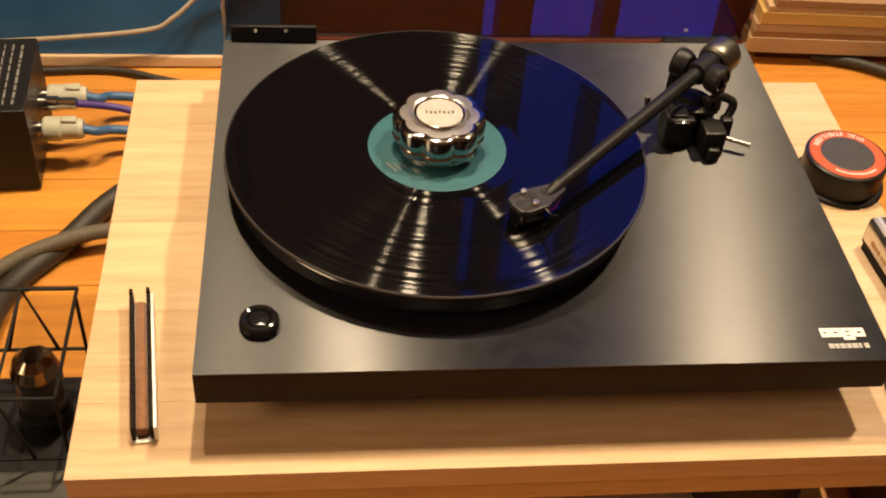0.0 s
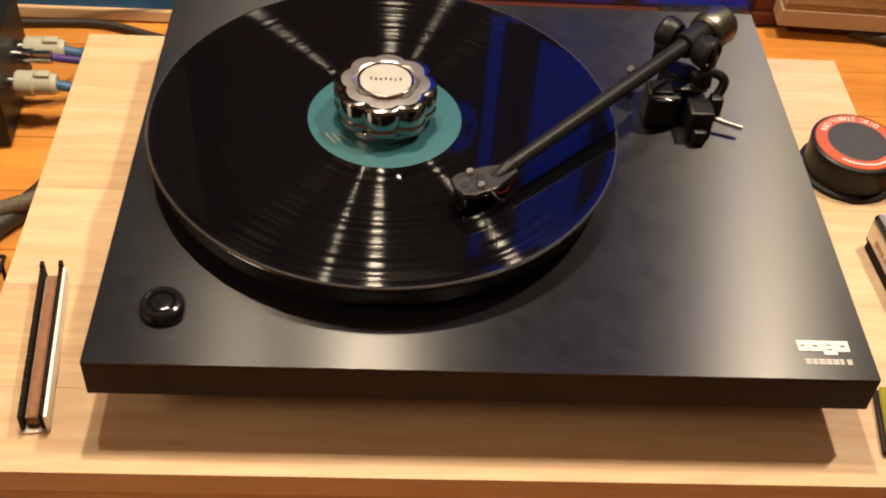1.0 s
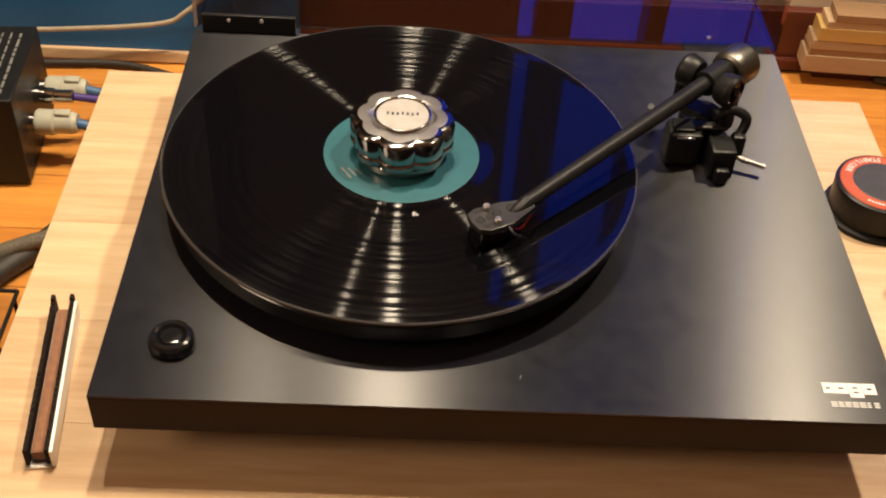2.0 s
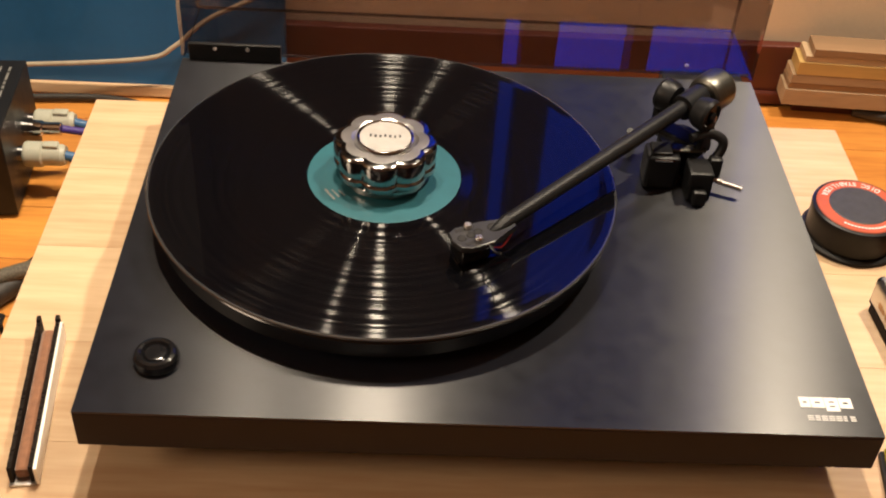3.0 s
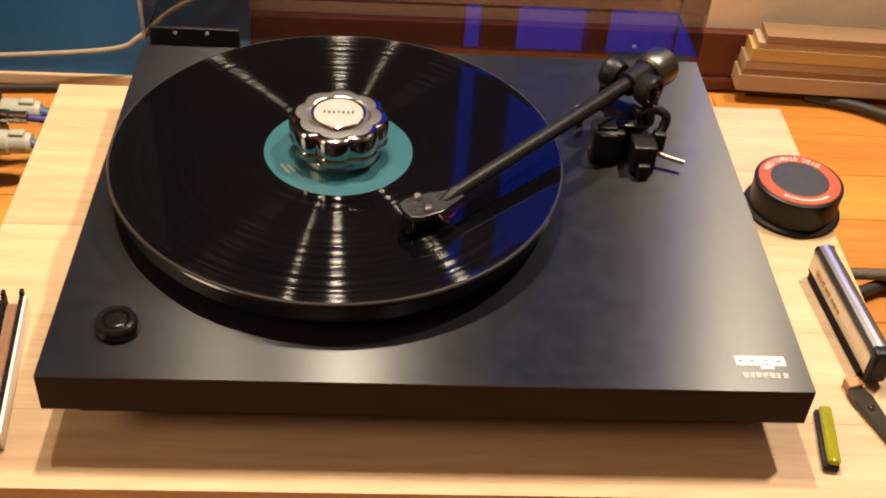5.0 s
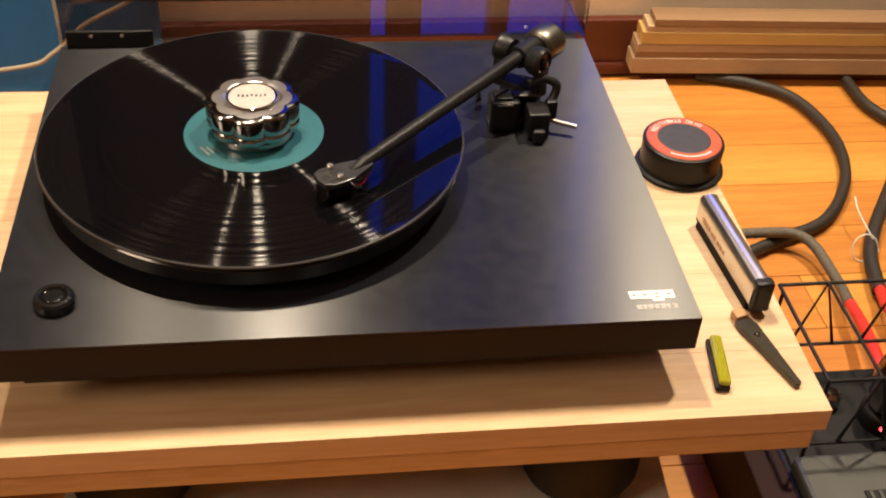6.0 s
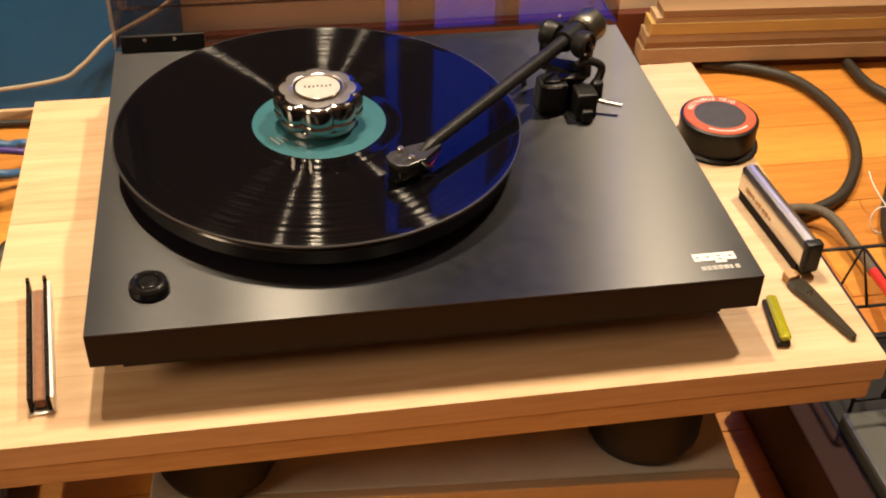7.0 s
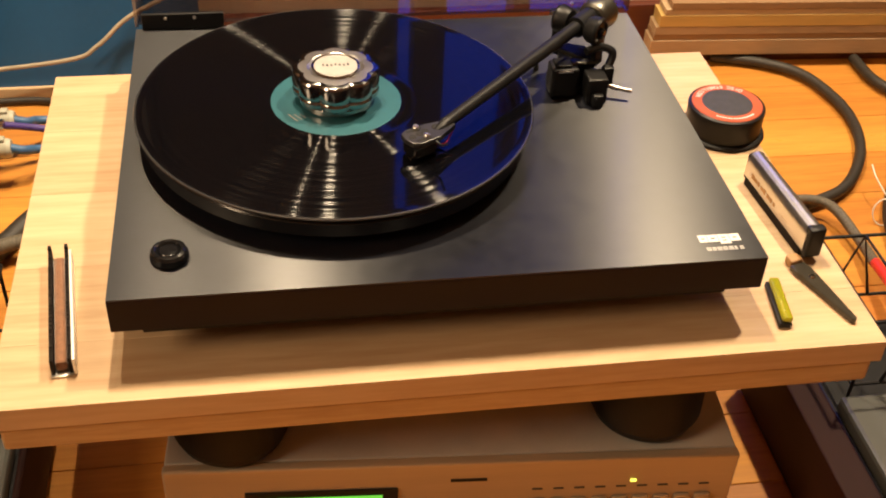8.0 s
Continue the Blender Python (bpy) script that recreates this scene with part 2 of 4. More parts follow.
def part(name, bm, material, parent=None, label="", smooth=True):
    """Links a bmesh, whose places are those of the room, as one mesh under a thing or a part."""
    m = WORLD[parent] if parent else Matrix()
    bm.transform(m.inverted())
    bmesh.ops.recalc_face_normals(bm, faces=bm.faces)
    me = bpy.data.meshes.new(name)
    bm.to_mesh(me)
    bm.free()
    me.materials.append(material)
    if smooth:
        me.shade_smooth()
        me.set_sharp_from_angle(angle=radians(20))
    ob = new(name, me)
    ob.parent = parent
    WORLD[ob] = m
    return tagged(ob, label)


def lone(name, bm, material, label, category, kind="", group="", base=None):
    """A thing that is one mesh, with its origin at base."""
    m = Matrix.Translation(base or (0, 0, 0))
    bm.transform(m.inverted())
    ob = part(name, bm, material)
    ob.matrix_basis = m
    WORLD[ob] = m
    return tagged(ob, label, category, group, kind)


def box(x0, x1, y0, y1, z0, z1, bevel=0.0, m=None, segments=2):
    bm = bmesh.new()
    bmesh.ops.create_cube(bm, size=1)
    bm.transform(Matrix.LocRotScale(((x0 + x1) / 2, (y0 + y1) / 2, (z0 + z1) / 2), None, (x1 - x0, y1 - y0, z1 - z0)))
    if bevel:
        bmesh.ops.bevel(bm, geom=bm.edges[:], offset=bevel, segments=segments, affect="EDGES", profile=0.5)
    if m:
        bm.transform(m)
    return bm


def lathe(rings, m, steps=48, lobes=None):
    """Turns (radius, height) rings round z, then lays them at m. lobes(angle): a factor on the radius."""
    bm = bmesh.new()
    rows = []
    for r, z in rings:
        if r < 1e-6:
            rows.append([bm.verts.new((0, 0, z))])
            continue
        rows.append([bm.verts.new((r * (lobes(a) if lobes else 1) * math.cos(a), r * (lobes(a) if lobes else 1) * math.sin(a), z))
                     for a in (2 * math.pi * n / steps for n in range(steps))])
    for lo, hi in zip(rows, rows[1:]):
        if len(lo) == 1 and len(hi) == 1:
            continue
        for n in range(steps):
            k = (n + 1) % steps
            if len(lo) == 1:
                bm.faces.new((lo[0], hi[k], hi[n]))
            elif len(hi) == 1:
                bm.faces.new((lo[n], lo[k], hi[0]))
            else:
                bm.faces.new((lo[n], lo[k], hi[k], hi[n]))
    bm.transform(m)
    return bm


def smooth_line(points, per=8):
    """A rounded line through the points (Catmull-Rom)."""
    p = [Vector(q) for q in points]
    p = [p[0] * 2 - p[1], *p, p[-1] * 2 - p[-2]]
    line = []
    for a, b, c, d in zip(p, p[1:], p[2:], p[3:]):
        for n in range(per):
            t = n / per
            line.append(0.5 * (2 * b + (c - a) * t + (2 * a - 5 * b + 4 * c - d) * t * t + (3 * b - a - 3 * c + d) * t ** 3))
    return [*line, p[-2]]


def tube(points, radius, sides=20, rounded=True, taper=None):
    """A round bar or cable along a line, with closed ends."""
    line = smooth_line(points) if rounded and len(points) > 2 else [Vector(q) for q in points]
    bm = bmesh.new()
    rows, up = [], None
    for n, q in enumerate(line):
        way = (line[min(n + 1, len(line) - 1)] - line[max(n - 1, 0)]).normalized()
        if up is None:
            up = way.orthogonal().normalized()
        up = (up - way * up.dot(way)).normalized()
        side = way.cross(up)
        r = radius * (taper(n / (len(line) - 1)) if taper else 1)
        rows.append([bm.verts.new(q + r * (math.cos(a) * up + math.sin(a) * side)) for a in (2 * math.pi * k / sides for k in range(sides))])
    for lo, hi in zip(rows, rows[1:]):
        for k in range(sides):
            bm.faces.new((lo[k], lo[(k + 1) % sides], hi[(k + 1) % sides], hi[k]))
    bm.faces.new(rows[0][::-1])
    bm.faces.new(rows[-1])
    return bm


def slab_of(outline, z0, z1, bevel=0.0, m=None):
    """An upright prism over a flat outline."""
    bm = bmesh.new()
    low = [bm.verts.new((x, y, z0)) for x, y in outline]
    top = [bm.verts.new((x, y, z1)) for x, y in outline]
    bm.faces.new(low[::-1])
    bm.faces.new(top)
    for n in range(len(low)):
        k = (n + 1) % len(low)
        bm.faces.new((low[n], low[k], top[k], top[n]))
    if bevel:
        bmesh.ops.bevel(bm, geom=bm.edges[:], offset=bevel, segments=2, affect="EDGES", profile=0.5)
    if m:
        bm.transform(m)
    return bm


def joined(*pieces):
    bm = bmesh.new()
    for piece in pieces:
        me = bpy.data.meshes.new("piece")
        piece.to_mesh(me)
        piece.free()
        bm.from_mesh(me)
        bpy.data.meshes.remove(me)
    return bm


def lettering(text, size, m, depth=0.0002):
    """Flat raised letters in the built-in font, centred on m."""
    curve = bpy.data.curves.new("letters", "FONT")
    curve.body, curve.size, curve.extrude, curve.align_x, curve.align_y = text, size, depth, "CENTER", "CENTER"
    ob = bpy.data.objects.new("letters", curve)
    scene.collection.objects.link(ob)
    me = bpy.data.meshes.new_from_object(ob.evaluated_get(bpy.context.evaluated_depsgraph_get()))
    bm = bmesh.new()
    bm.from_mesh(me)
    bpy.data.objects.remove(ob)
    bpy.data.curves.remove(curve)
    bpy.data.meshes.remove(me)
    bm.transform(m)
    return bm


def turned(centre, degrees):
    return pose(*centre, 0, 0, degrees)


# ---- the room ----
WALL_Y = 0.82
part_wall = thing("wall_north", pose(0, WALL_Y, 0), "cream plastered wall behind the turntable", "wall", kind="structure")
WX0, WX1, WZ0, WZ1 = 0.067, 0.44, 0.38, 1.25
part("wall_panel", box(-2.6, 2.6, WALL_Y, WALL_Y + 0.15, 0, 0.30), PLASTER, part_wall, smooth=False)
# upper wall, out of view, made dark to blacken the record's reflection and cut bounce
for a, b, c, d in ((-2.6, WX0, 0.30, 2.5), (WX1, 2.6, 0.30, 2.5), (WX0, WX1, 0.30, WZ0), (WX0, WX1, WZ1, 2.5)):
    part("wall_panel", box(a, b, WALL_Y, WALL_Y + 0.15, c, d), DARK_UPPER_WALL, part_wall, "unseen dark upper wall that keeps the record's reflection black", smooth=False)
win = thing("window_1", pose(WX0, WALL_Y, WZ0), "dark wooden window with blue dusk outside", "window", kind="structure")
for a, b in ((WX0, WX0 + 0.004), (0.094, 0.138), (0.232, 0.255), (WX1 - 0.02, WX1)):
    part("window_frame", box(a, b, WALL_Y + 0.03, WALL_Y + 0.08, WZ0, WZ1), DARK_FRAME, win)
part("backdrop", box(WX0 - 0.1, WX1 + 0.1, WALL_Y + 0.155, WALL_Y + 0.17, WZ0 - 0.1, WZ1 + 0.1), DUSK, win, "deep blue evening sky")
lone("wall_south", box(-2.6, 2.6, -3.1, -3.0, 0, 2.5), PLASTER, "cream plastered wall across the room", "wall", "structure")
lone("wall_west", box(-2.7, -2.6, -3.1, 1.0, 0, 2.5), PLASTER, "cream plastered side wall", "wall", "structure")
lone("wall_east", box(2.6, 2.7, -3.1, 1.0, 0, 2.5), PLASTER, "cream plastered side wall", "wall", "structure")
lone("ceiling", box(-2.7, 2.7, -3.1, 1.0, 2.5, 2.6), PLASTER, "plain cream ceiling", "ceiling", "structure")
lone("baseboard", joined(box(-2.6, 2.6, WALL_Y - 0.016, WALL_Y - 0.001, 0.0, 0.080, 0.003), box(-2.6, 2.6, WALL_Y - 0.022, WALL_Y - 0.0165, 0, 0.018, 0.004)),
     SKIRTING, "dark red-brown wooden skirting board", "baseboard", "structure")
floor = lone("floor", box(-2.6, 2.6, -3.0, WALL_Y + 0.15, -0.05, -0.004), FLOOR, "glossy orange-brown oak plank floor", "floor", "structure")

# ---- the stand under the turntable ----
SX0, SX1, SY0, SY1, SZ = -0.304, 0.315, -0.031, 0.391, 0.24
stand = thing("stand_slab", pose(0, SY0, 0.2), "thick pale pine slab carrying the turntable", "stand")
for y0, y1 in ((SY0, 0.029), (0.029, 0.112), (0.112, 0.205), (0.205, 0.297), (0.297, SY1)):
    part("strip", box(SX0, SX1, y0, y1, 0.221, SZ, 0.0004), PINE, stand)
part("lower_board", box(SX0 + 0.004, SX1 - 0.005, SY0 + 0.002, SY1 - 0.003, 0.200, 0.2205, 0.0025), PINE_EDGE, stand)

# ---- turntable ----
PX, PD, PZ = 0.2235, 0.364, 0.30
deck = thing("turntable", pose(0, 0, SZ), "black turntable with smoked lid open on a pine slab", "turntable")
plinth = part("plinth", box(-PX, PX, 0, PD, 0.2728, PZ - 0.0013, 0.0008), LAMINATE_EDGE, deck)
part("laminate_top", box(-PX + 0.0002, PX - 0.0002, 0.0002, PD - 0.0002, PZ - 0.00125, PZ, 0.0), LAMINATE, plinth, "satin black laminate")
part("underboard", box(-0.204, 0.200, 0.0055, 0.345, 0.2655, 0.2726, 0.001), RUBBER, deck)
for x, y in ((-0.15, 0.085), (0.16, 0.085), (0.0, 0.31)):
    part("foot", lathe([(0, 0), (0.022, 0), (0.024, 0.003), (0.019, 0.0253), (0, 0.0253)], pose(x, y, SZ), 28), RUBBER, deck)
RX, RY = -0.0610, 0.1865
spindle = pose(RX, RY, 0)
part("platter", lathe([(0, 0.304), (0.112, 0.304), (0.112, 0.309), (0.1465, 0.309), (0.148, 0.3105), (0.148, 0.3205), (0.1465, 0.322), (0, 0.322)], spindle, 128), GLOSS_BLACK, deck, "gloss black glass platter")
part("mat", lathe([(0, 0.3222), (0.146, 0.3222), (0.1468, 0.3235), (0.146, 0.3249), (0, 0.3249)], spindle, 128), GREY_PAD, deck, "dark felt mat")
knob = part("power_knob", lathe([(0, 0.3002), (0.0122, 0.3002), (0.0128, 0.3012), (0.0131, 0.3035), (0.0126, 0.3062), (0.0113, 0.3081), (0.0097, 0.3088), (0.0083, 0.3082), (0.0076, 0.3066), (0.0071, 0.3060), (0.0067, 0.3066),
                                 (0.0060, 0.3074), (0.0045, 0.3078), (0, 0.3080)],
                                pose(-0.184, 0.0395, 0), 40), GLOSS_BLACK, deck, "gloss black round switch")


def printed_block(x0, x1, y0, y1, slots):
    """A white printed block with dark slots left free, as (x0, x1, y0, y1) in parts of its size."""
    bm = bmesh.new()
    xs = sorted({0.0, 1.0, *(v for q in slots for v in q[:2])})
    ys = sorted({0.0, 1.0, *(v for q in slots for v in q[2:])})
    for a, b in zip(xs, xs[1:]):
        for c, d in zip(ys, ys[1:]):
            mx, my = (a + b) / 2, (c + d) / 2
            if any(q[0] < mx < q[1] and q[2] < my < q[3] for q in slots):
                continue
            bm.faces.new([bm.verts.new((x0 + (x1 - x0) * u, y0 + (y1 - y0) * v, PZ + 0.0003)) for u, v in ((a, c), (b, c), (b, d), (a, d))])
    bmesh.ops.remove_doubles(bm, verts=bm.verts[:], dist=1e-6)
    up = bmesh.ops.extrude_face_region(bm, geom=bm.faces[:])
    bmesh.ops.translate(bm, vec=(0, 0, 0.00012), verts=[v for v in up["geom"] if isinstance(v, bmesh.types.BMVert)])
    return bm


for a, b, c, slots in ((0.1806, 0.1868, 0.0205, ((0.30, 0.70, 0.40, 0.60),)), (0.1871, 0.1948, 0.0205, ((0.30, 0.70, 0.40, 0.60),)),
                       (0.1951, 0.2030, 0.0180, ((0.30, 0.70, 0.30, 0.42), (0.30, 0.70, 0.62, 0.74))), (0.2033, 0.2108, 0.0205, ((0.30, 0.70, 0.40, 0.60),))):
    part("maker_mark", printed_block(a, b, c, 0.0283, slots), WHITE, deck, smooth=False)
x = 0.1828
for w in (0.0036, 0.0030, 0.0036, 0.0034, 0.0036, 0.0022, 0.0, 0.0030):
    if w:
        for c in (0.0110, 0.0124, 0.0138):
            part("printed_bar", printed_block(x, x + w, c, c + 0.0007, ()), WHITE, deck, smooth=False)
    x += w + 0.0006 if w else 0.0012

# the open smoked lid, standing upright on its hinges
LID_Y, LID_DEEP, LID_Z = PD + 0.001, 0.073, PZ + 0.0035
hinge = pose(0, LID_Y, LID_Z)
lid = part("lid", box(-PX, PX, LID_DEEP - 0.003, LID_DEEP, 0.0, 0.355, 0.0, hinge), ACRYLIC, deck, "open smoked acrylic lid", smooth=False)
for nm, b in (("lid_side", box(-PX, -PX + 0.003, -0.004, LID_DEEP - 0.0031, 0.0, 0.355, 0.0, hinge)), ("lid_side", box(PX - 0.003, PX, -0.004, LID_DEEP - 0.0031, 0.0, 0.355, 0.0, hinge)),
              ("lid_edge", box(-PX + 0.0031, PX - 0.0031, 0, LID_DEEP - 0.0031, 0.0, 0.003, 0.0, hinge)), ("lid_edge", box(-PX + 0.0031, PX - 0.0031, 0, LID_DEEP - 0.0031, 0.352, 0.355, 0.0, hinge))):
    part(nm, b, ACRYLIC, lid, smooth=False)
for ob in (lid, *lid.children):
    ob.visible_shadow = False
for x0, tall in ((-0.2175, 0.0155), (0.151, 0.0)):
    pieces = [box(x0 + 0.003, x0 + 0.067, PD + 0.0004, PD + 0.018, PZ - 0.016, PZ - 0.0015, 0.001)]
    if tall:
        pieces.append(box(x0, x0 + 0.071, PD - 0.0040, PD - 0.0002, PZ + 0.0004, PZ + tall, 0.0010))
    h = part("hinge", joined(*pieces), SATIN_BLACK, deck, "black plastic hinge")
    for place in (pose(x0 + 0.0205, PD - 0.0040, PZ + 0.0118, 80, 0, 0), pose(x0 + 0.0455, PD - 0.0040, PZ + 0.0118, 80, 0, 0)) if tall else (pose(x0 + 0.0215, PD + 0.0095, LID_Z + 0.0031),):
        part("screw", lathe([(0, 0.0004), (0.0008, 0.0004), (0.0010, 0.0010), (0.0015, 0.0010), (0.0017, 0.0006), (0.0017, 0), (0, 0)], place, 20), BRIGHT, h, "bright screw head")

# tonearm: pivot, bearing yoke, counterweight, base and lever
PIV = Vector((0.143, 0.247, 0.352))
ALONG = Vector((0.693, 0.721, 0.0)).normalized()
YAW = math.degrees(math.atan2(ALONG.y, ALONG.x))
SHELL = Vector((0.0105, 0.1190, 0.3435))
arm = part("tonearm_tube", tube([PIV - ALONG * 0.004, SHELL + ALONG * 0.006], 0.0057, 20, False, lambda t: 1.0 - 0.22 * t), SATIN_BLACK, deck, "tapered satin black arm")
shell_m = turned((SHELL.x, SHELL.y, SHELL.z - 0.0015), YAW + 180 - 17)


def headshell():
    bm = slab_of([(-0.009, 0.0045), (0.002, 0.0075), (0.010, 0.0115), (0.026, 0.0110), (0.0315, 0.0075), (0.033, 0.0), (0.0315, -0.0075), (0.026, -0.0100), (0.010, -0.0085), (0.002, -0.0065), (-0.009, -0.0045)],
                 -0.002, 0.002, 0.0006, shell_m)
    return bm


part("neck", tube([SHELL + ALONG * 0.0062, SHELL - ALONG * 0.004 - Vector((0, 0, 0.0012)), shell_m @ Vector((0.008, 0, 0))], 0.0048, 16, True, lambda t: 1.0 - 0.62 * t), SATIN_BLACK, arm)
part("headshell", headshell(), HEADSHELL, arm, "black drilled headshell")
for x, y, r in ((0.0045, -0.0005, 0.0034), (0.0150, -0.0010, 0.0021), (0.0205, 0.0, 0.0021), (0.0270, 0.0005, 0.0021)):
    part("hole", lathe([(0, 0.00206), (r, 0.00206), (r + 0.0003, 0.0023), (r + 0.0006, 0.00205)], shell_m @ pose(x, y, 0), 20), RUBBER, arm)
for y in (0.0066, -0.0066):
    part("slot", box(0.0150, 0.0275, y - 0.0013, y + 0.0013, 0.00200, 0.00215, 0, shell_m), RUBBER, arm, smooth=False)
for y in (0.0066, -0.0066):
    part("screw", lathe([(0, 0.0056), (0.0008, 0.0056), (0.001, 0.005), (0.0019, 0.005), (0.0024, 0.0042), (0.0024, 0.0022), (0, 0.0022)], shell_m @ pose(0.019, y, 0), 16), BRIGHT, arm, "bright mounting screw")
part("cartridge", joined(box(0.010, 0.030, -0.0078, 0.0078, -0.0135, -0.0022, 0.0015, shell_m), box(0.014, 0.031, -0.004, 0.004, -0.0165, -0.0130, 0.001, shell_m)), GLOSS_BLACK, arm, "gloss black cartridge")
part("stylus", tube([shell_m @ Vector((0.028, 0, -0.0145)), shell_m @ Vector((0.0335, 0, -0.0175))], 0.0006, 8, False), CHROME, arm)
part("finger_lift", tube([shell_m @ Vector(v) for v in ((0.014, 0.0108, 0.0), (0.014, 0.017, -0.0005), (0.015, 0.022, 0.0025), (0.0155, 0.0255, 0.0055))], 0.0009, 8), SATIN_BLACK, arm)
for y, mtl in ((0.005, RED_CABLE), (0.0015, WHITE), (-0.002, BLUE_CABLE), (-0.005, SATIN_BLACK)):
    part("lead_wire", tube([shell_m @ Vector(v) for v in ((0.0105, y, -0.0065), (0.003, y * 1.4, -0.0085), (-0.004, y * 0.9, -0.006), (-0.009, y * 0.4, -0.003))], 0.00055, 6), mtl, arm)

side = turned(PIV, YAW - 90)
part("arm_collar", tube([PIV - ALONG * 0.006, PIV + ALONG * 0.016], 0.0088, 24, False), SATIN_BLACK, arm)
for s in (-1, 1):
    cap = part("bearing_cap", lathe([(0, 0.0), (0.0095, 0.0), (0.0110, 0.003), (0.0118, 0.010), (0.0108, 0.0122), (0.0092, 0.0126), (0.0080, 0.0108), (0, 0.0108)],
                                    side @ pose(s * 0.0085, 0, 0, 0, s * 90, 0), 36), SATIN_BLACK, deck, "round black bearing housing")
    part("bearing_nut", lathe([(0, 0.0150), (0.0022, 0.0148), (0.0036, 0.0128), (0.0038, 0.0109)], side @ pose(s * 0.0085, 0, 0, 0, s * 90, 0), 20), GLOSS_BLACK, cap)
weight = part("counterweight", lathe([(0, 0.0), (0.0108, 0.0), (0.0128, 0.0015), (0.0138, 0.004), (0.0142, 0.008), (0.0142, 0.0195), (0.0134, 0.0215), (0.0100, 0.0222), (0.0065, 0.0222), (0.0060, 0.020), (0, 0.020)],
                                  turned(PIV + ALONG * 0.0205 + Vector((0, 0, -0.003)), YAW) @ pose(0, 0, 0, 0, 90, 0), 48), STEEL, arm, "dull metal counterweight")
part("stub", tube([PIV + ALONG * 0.015, PIV + ALONG * 0.024], 0.0055, 16, False), CHROME, arm)
base = turned((PIV.x, PIV.y, 0), YAW - 90)
part("arm_base", joined(lathe([(0, PZ + 0.0003), (0.0225, PZ + 0.0003), (0.0225, PZ + 0.006), (0.021, PZ + 0.0075), (0, PZ + 0.0075)], base, 40),
                        lathe([(0, PZ + 0.007), (0.0155, PZ + 0.007), (0.0150, PZ + 0.026), (0, PZ + 0.026)], base, 32)), SATIN_BLACK, deck)
part("yoke", joined(box(-0.0215, -0.0165, -0.007, 0.007, PZ + 0.024, PIV.z - 0.004, 0.0015, base), box(0.0165, 0.0215, -0.007, 0.007, PZ + 0.024, PIV.z - 0.004, 0.0015, base),
                    box(-0.0215, 0.0215, -0.0075, 0.0075, PZ + 0.022, PZ + 0.029, 0.0015, base)), SATIN_BLACK, deck)
bias = part("bias_housing", joined(box(0.117, 0.140, 0.218, 0.238, PZ + 0.0004, PZ + 0.027, 0.0025), box(0.120, 0.134, 0.221, 0.235, PZ + 0.0265, PZ + 0.0295, 0.001)), SATIN_BLACK, deck)
part("slider", box(0.1215, 0.134, 0.2166, 0.2182, PZ + 0.0248, PZ + 0.0268, 0.0004), CHROME, bias, "bright slider edge")
part("arm_lift_block", joined(box(0.1445, 0.1615, 0.206, 0.226, PZ + 0.0004, PZ + 0.0235, 0.002), box(0.148, 0.1575, 0.200, 0.209, PZ + 0.0004, PZ + 0.012, 0.002)), SATIN_BLACK, deck)
part("arm_rest", joined(tube([(0.158, 0.222, PZ + 0.018), (0.166, 0.226, PZ + 0.026), (0.168, 0.229, PZ + 0.036), (0.158, 0.231, PZ + 0.040), (0.145, 0.226, PZ + 0.039)], 0.0034, 12),
                        box(0.160, 0.169, 0.218, 0.227, PZ + 0.010, PZ + 0.027, 0.002)), SATIN_BLACK, deck)
part("lift_pad", box(0.1345, 0.158, 0.2265, 0.234, PZ + 0.0262, PZ + 0.0285, 0.001), STEEL, deck, "grey metal lift pad")
lever = part("lift_lever", tube([(0.156, 0.2235, PZ + 0.0125), (0.168, 0.2175, PZ + 0.0100), (0.1835, 0.2115, PZ + 0.0085)], 0.0014, 12, False, lambda t: 1 + 0.45 * (t > 0.4)), BRIGHT, deck, "thin chrome lever")
part("arm_clip", tube([(0.116, 0.268, PZ + 0.0004), (0.113, 0.262, PZ + 0.012), (0.110, 0.257, PZ + 0.022)], 0.0024, 10), SATIN_BLACK, deck)

# ---- record, stabiliser on it ----
record = thing("vinyl_record", pose(RX, RY, 0.325), "black vinyl record with a teal label on the platter", "record")
part("disc", lathe([(0, 0.3251), (0.149, 0.3251), (0.1508, 0.3258), (0.1512, 0.3266), (0.1509, 0.3272), (0.1504, 0.32745), (0.1490, 0.3274), (0.1455, 0.3272), (0.1450, 0.3272), (0.1445, 0.3272), (0.063, 0.3272), (0.0625, 0.3272), (0.062, 0.3272), (0.057, 0.3271), (0.0505, 0.3276), (0.05, 0.3276), (0, 0.3276)],
                   spindle, 192), VINYL, record)
part("rim", lathe([(0.1511, 0.3258), (0.1516, 0.3262), (0.15175, 0.3267), (0.1515, 0.3273), (0.1508, 0.3277), (0.1500, 0.32765)], spindle, 192), RIM, record, "glossy rounded rim, greyed for its highlight line")
part("paper_label", lathe([(0.0, 0.3278), (0.0495, 0.3278), (0.0498, 0.32785), (0.0495, 0.3279), (0.049, 0.3279), (0.048, 0.3279), (0, 0.3279)], spindle, 96), LABEL, record, "teal paper label")
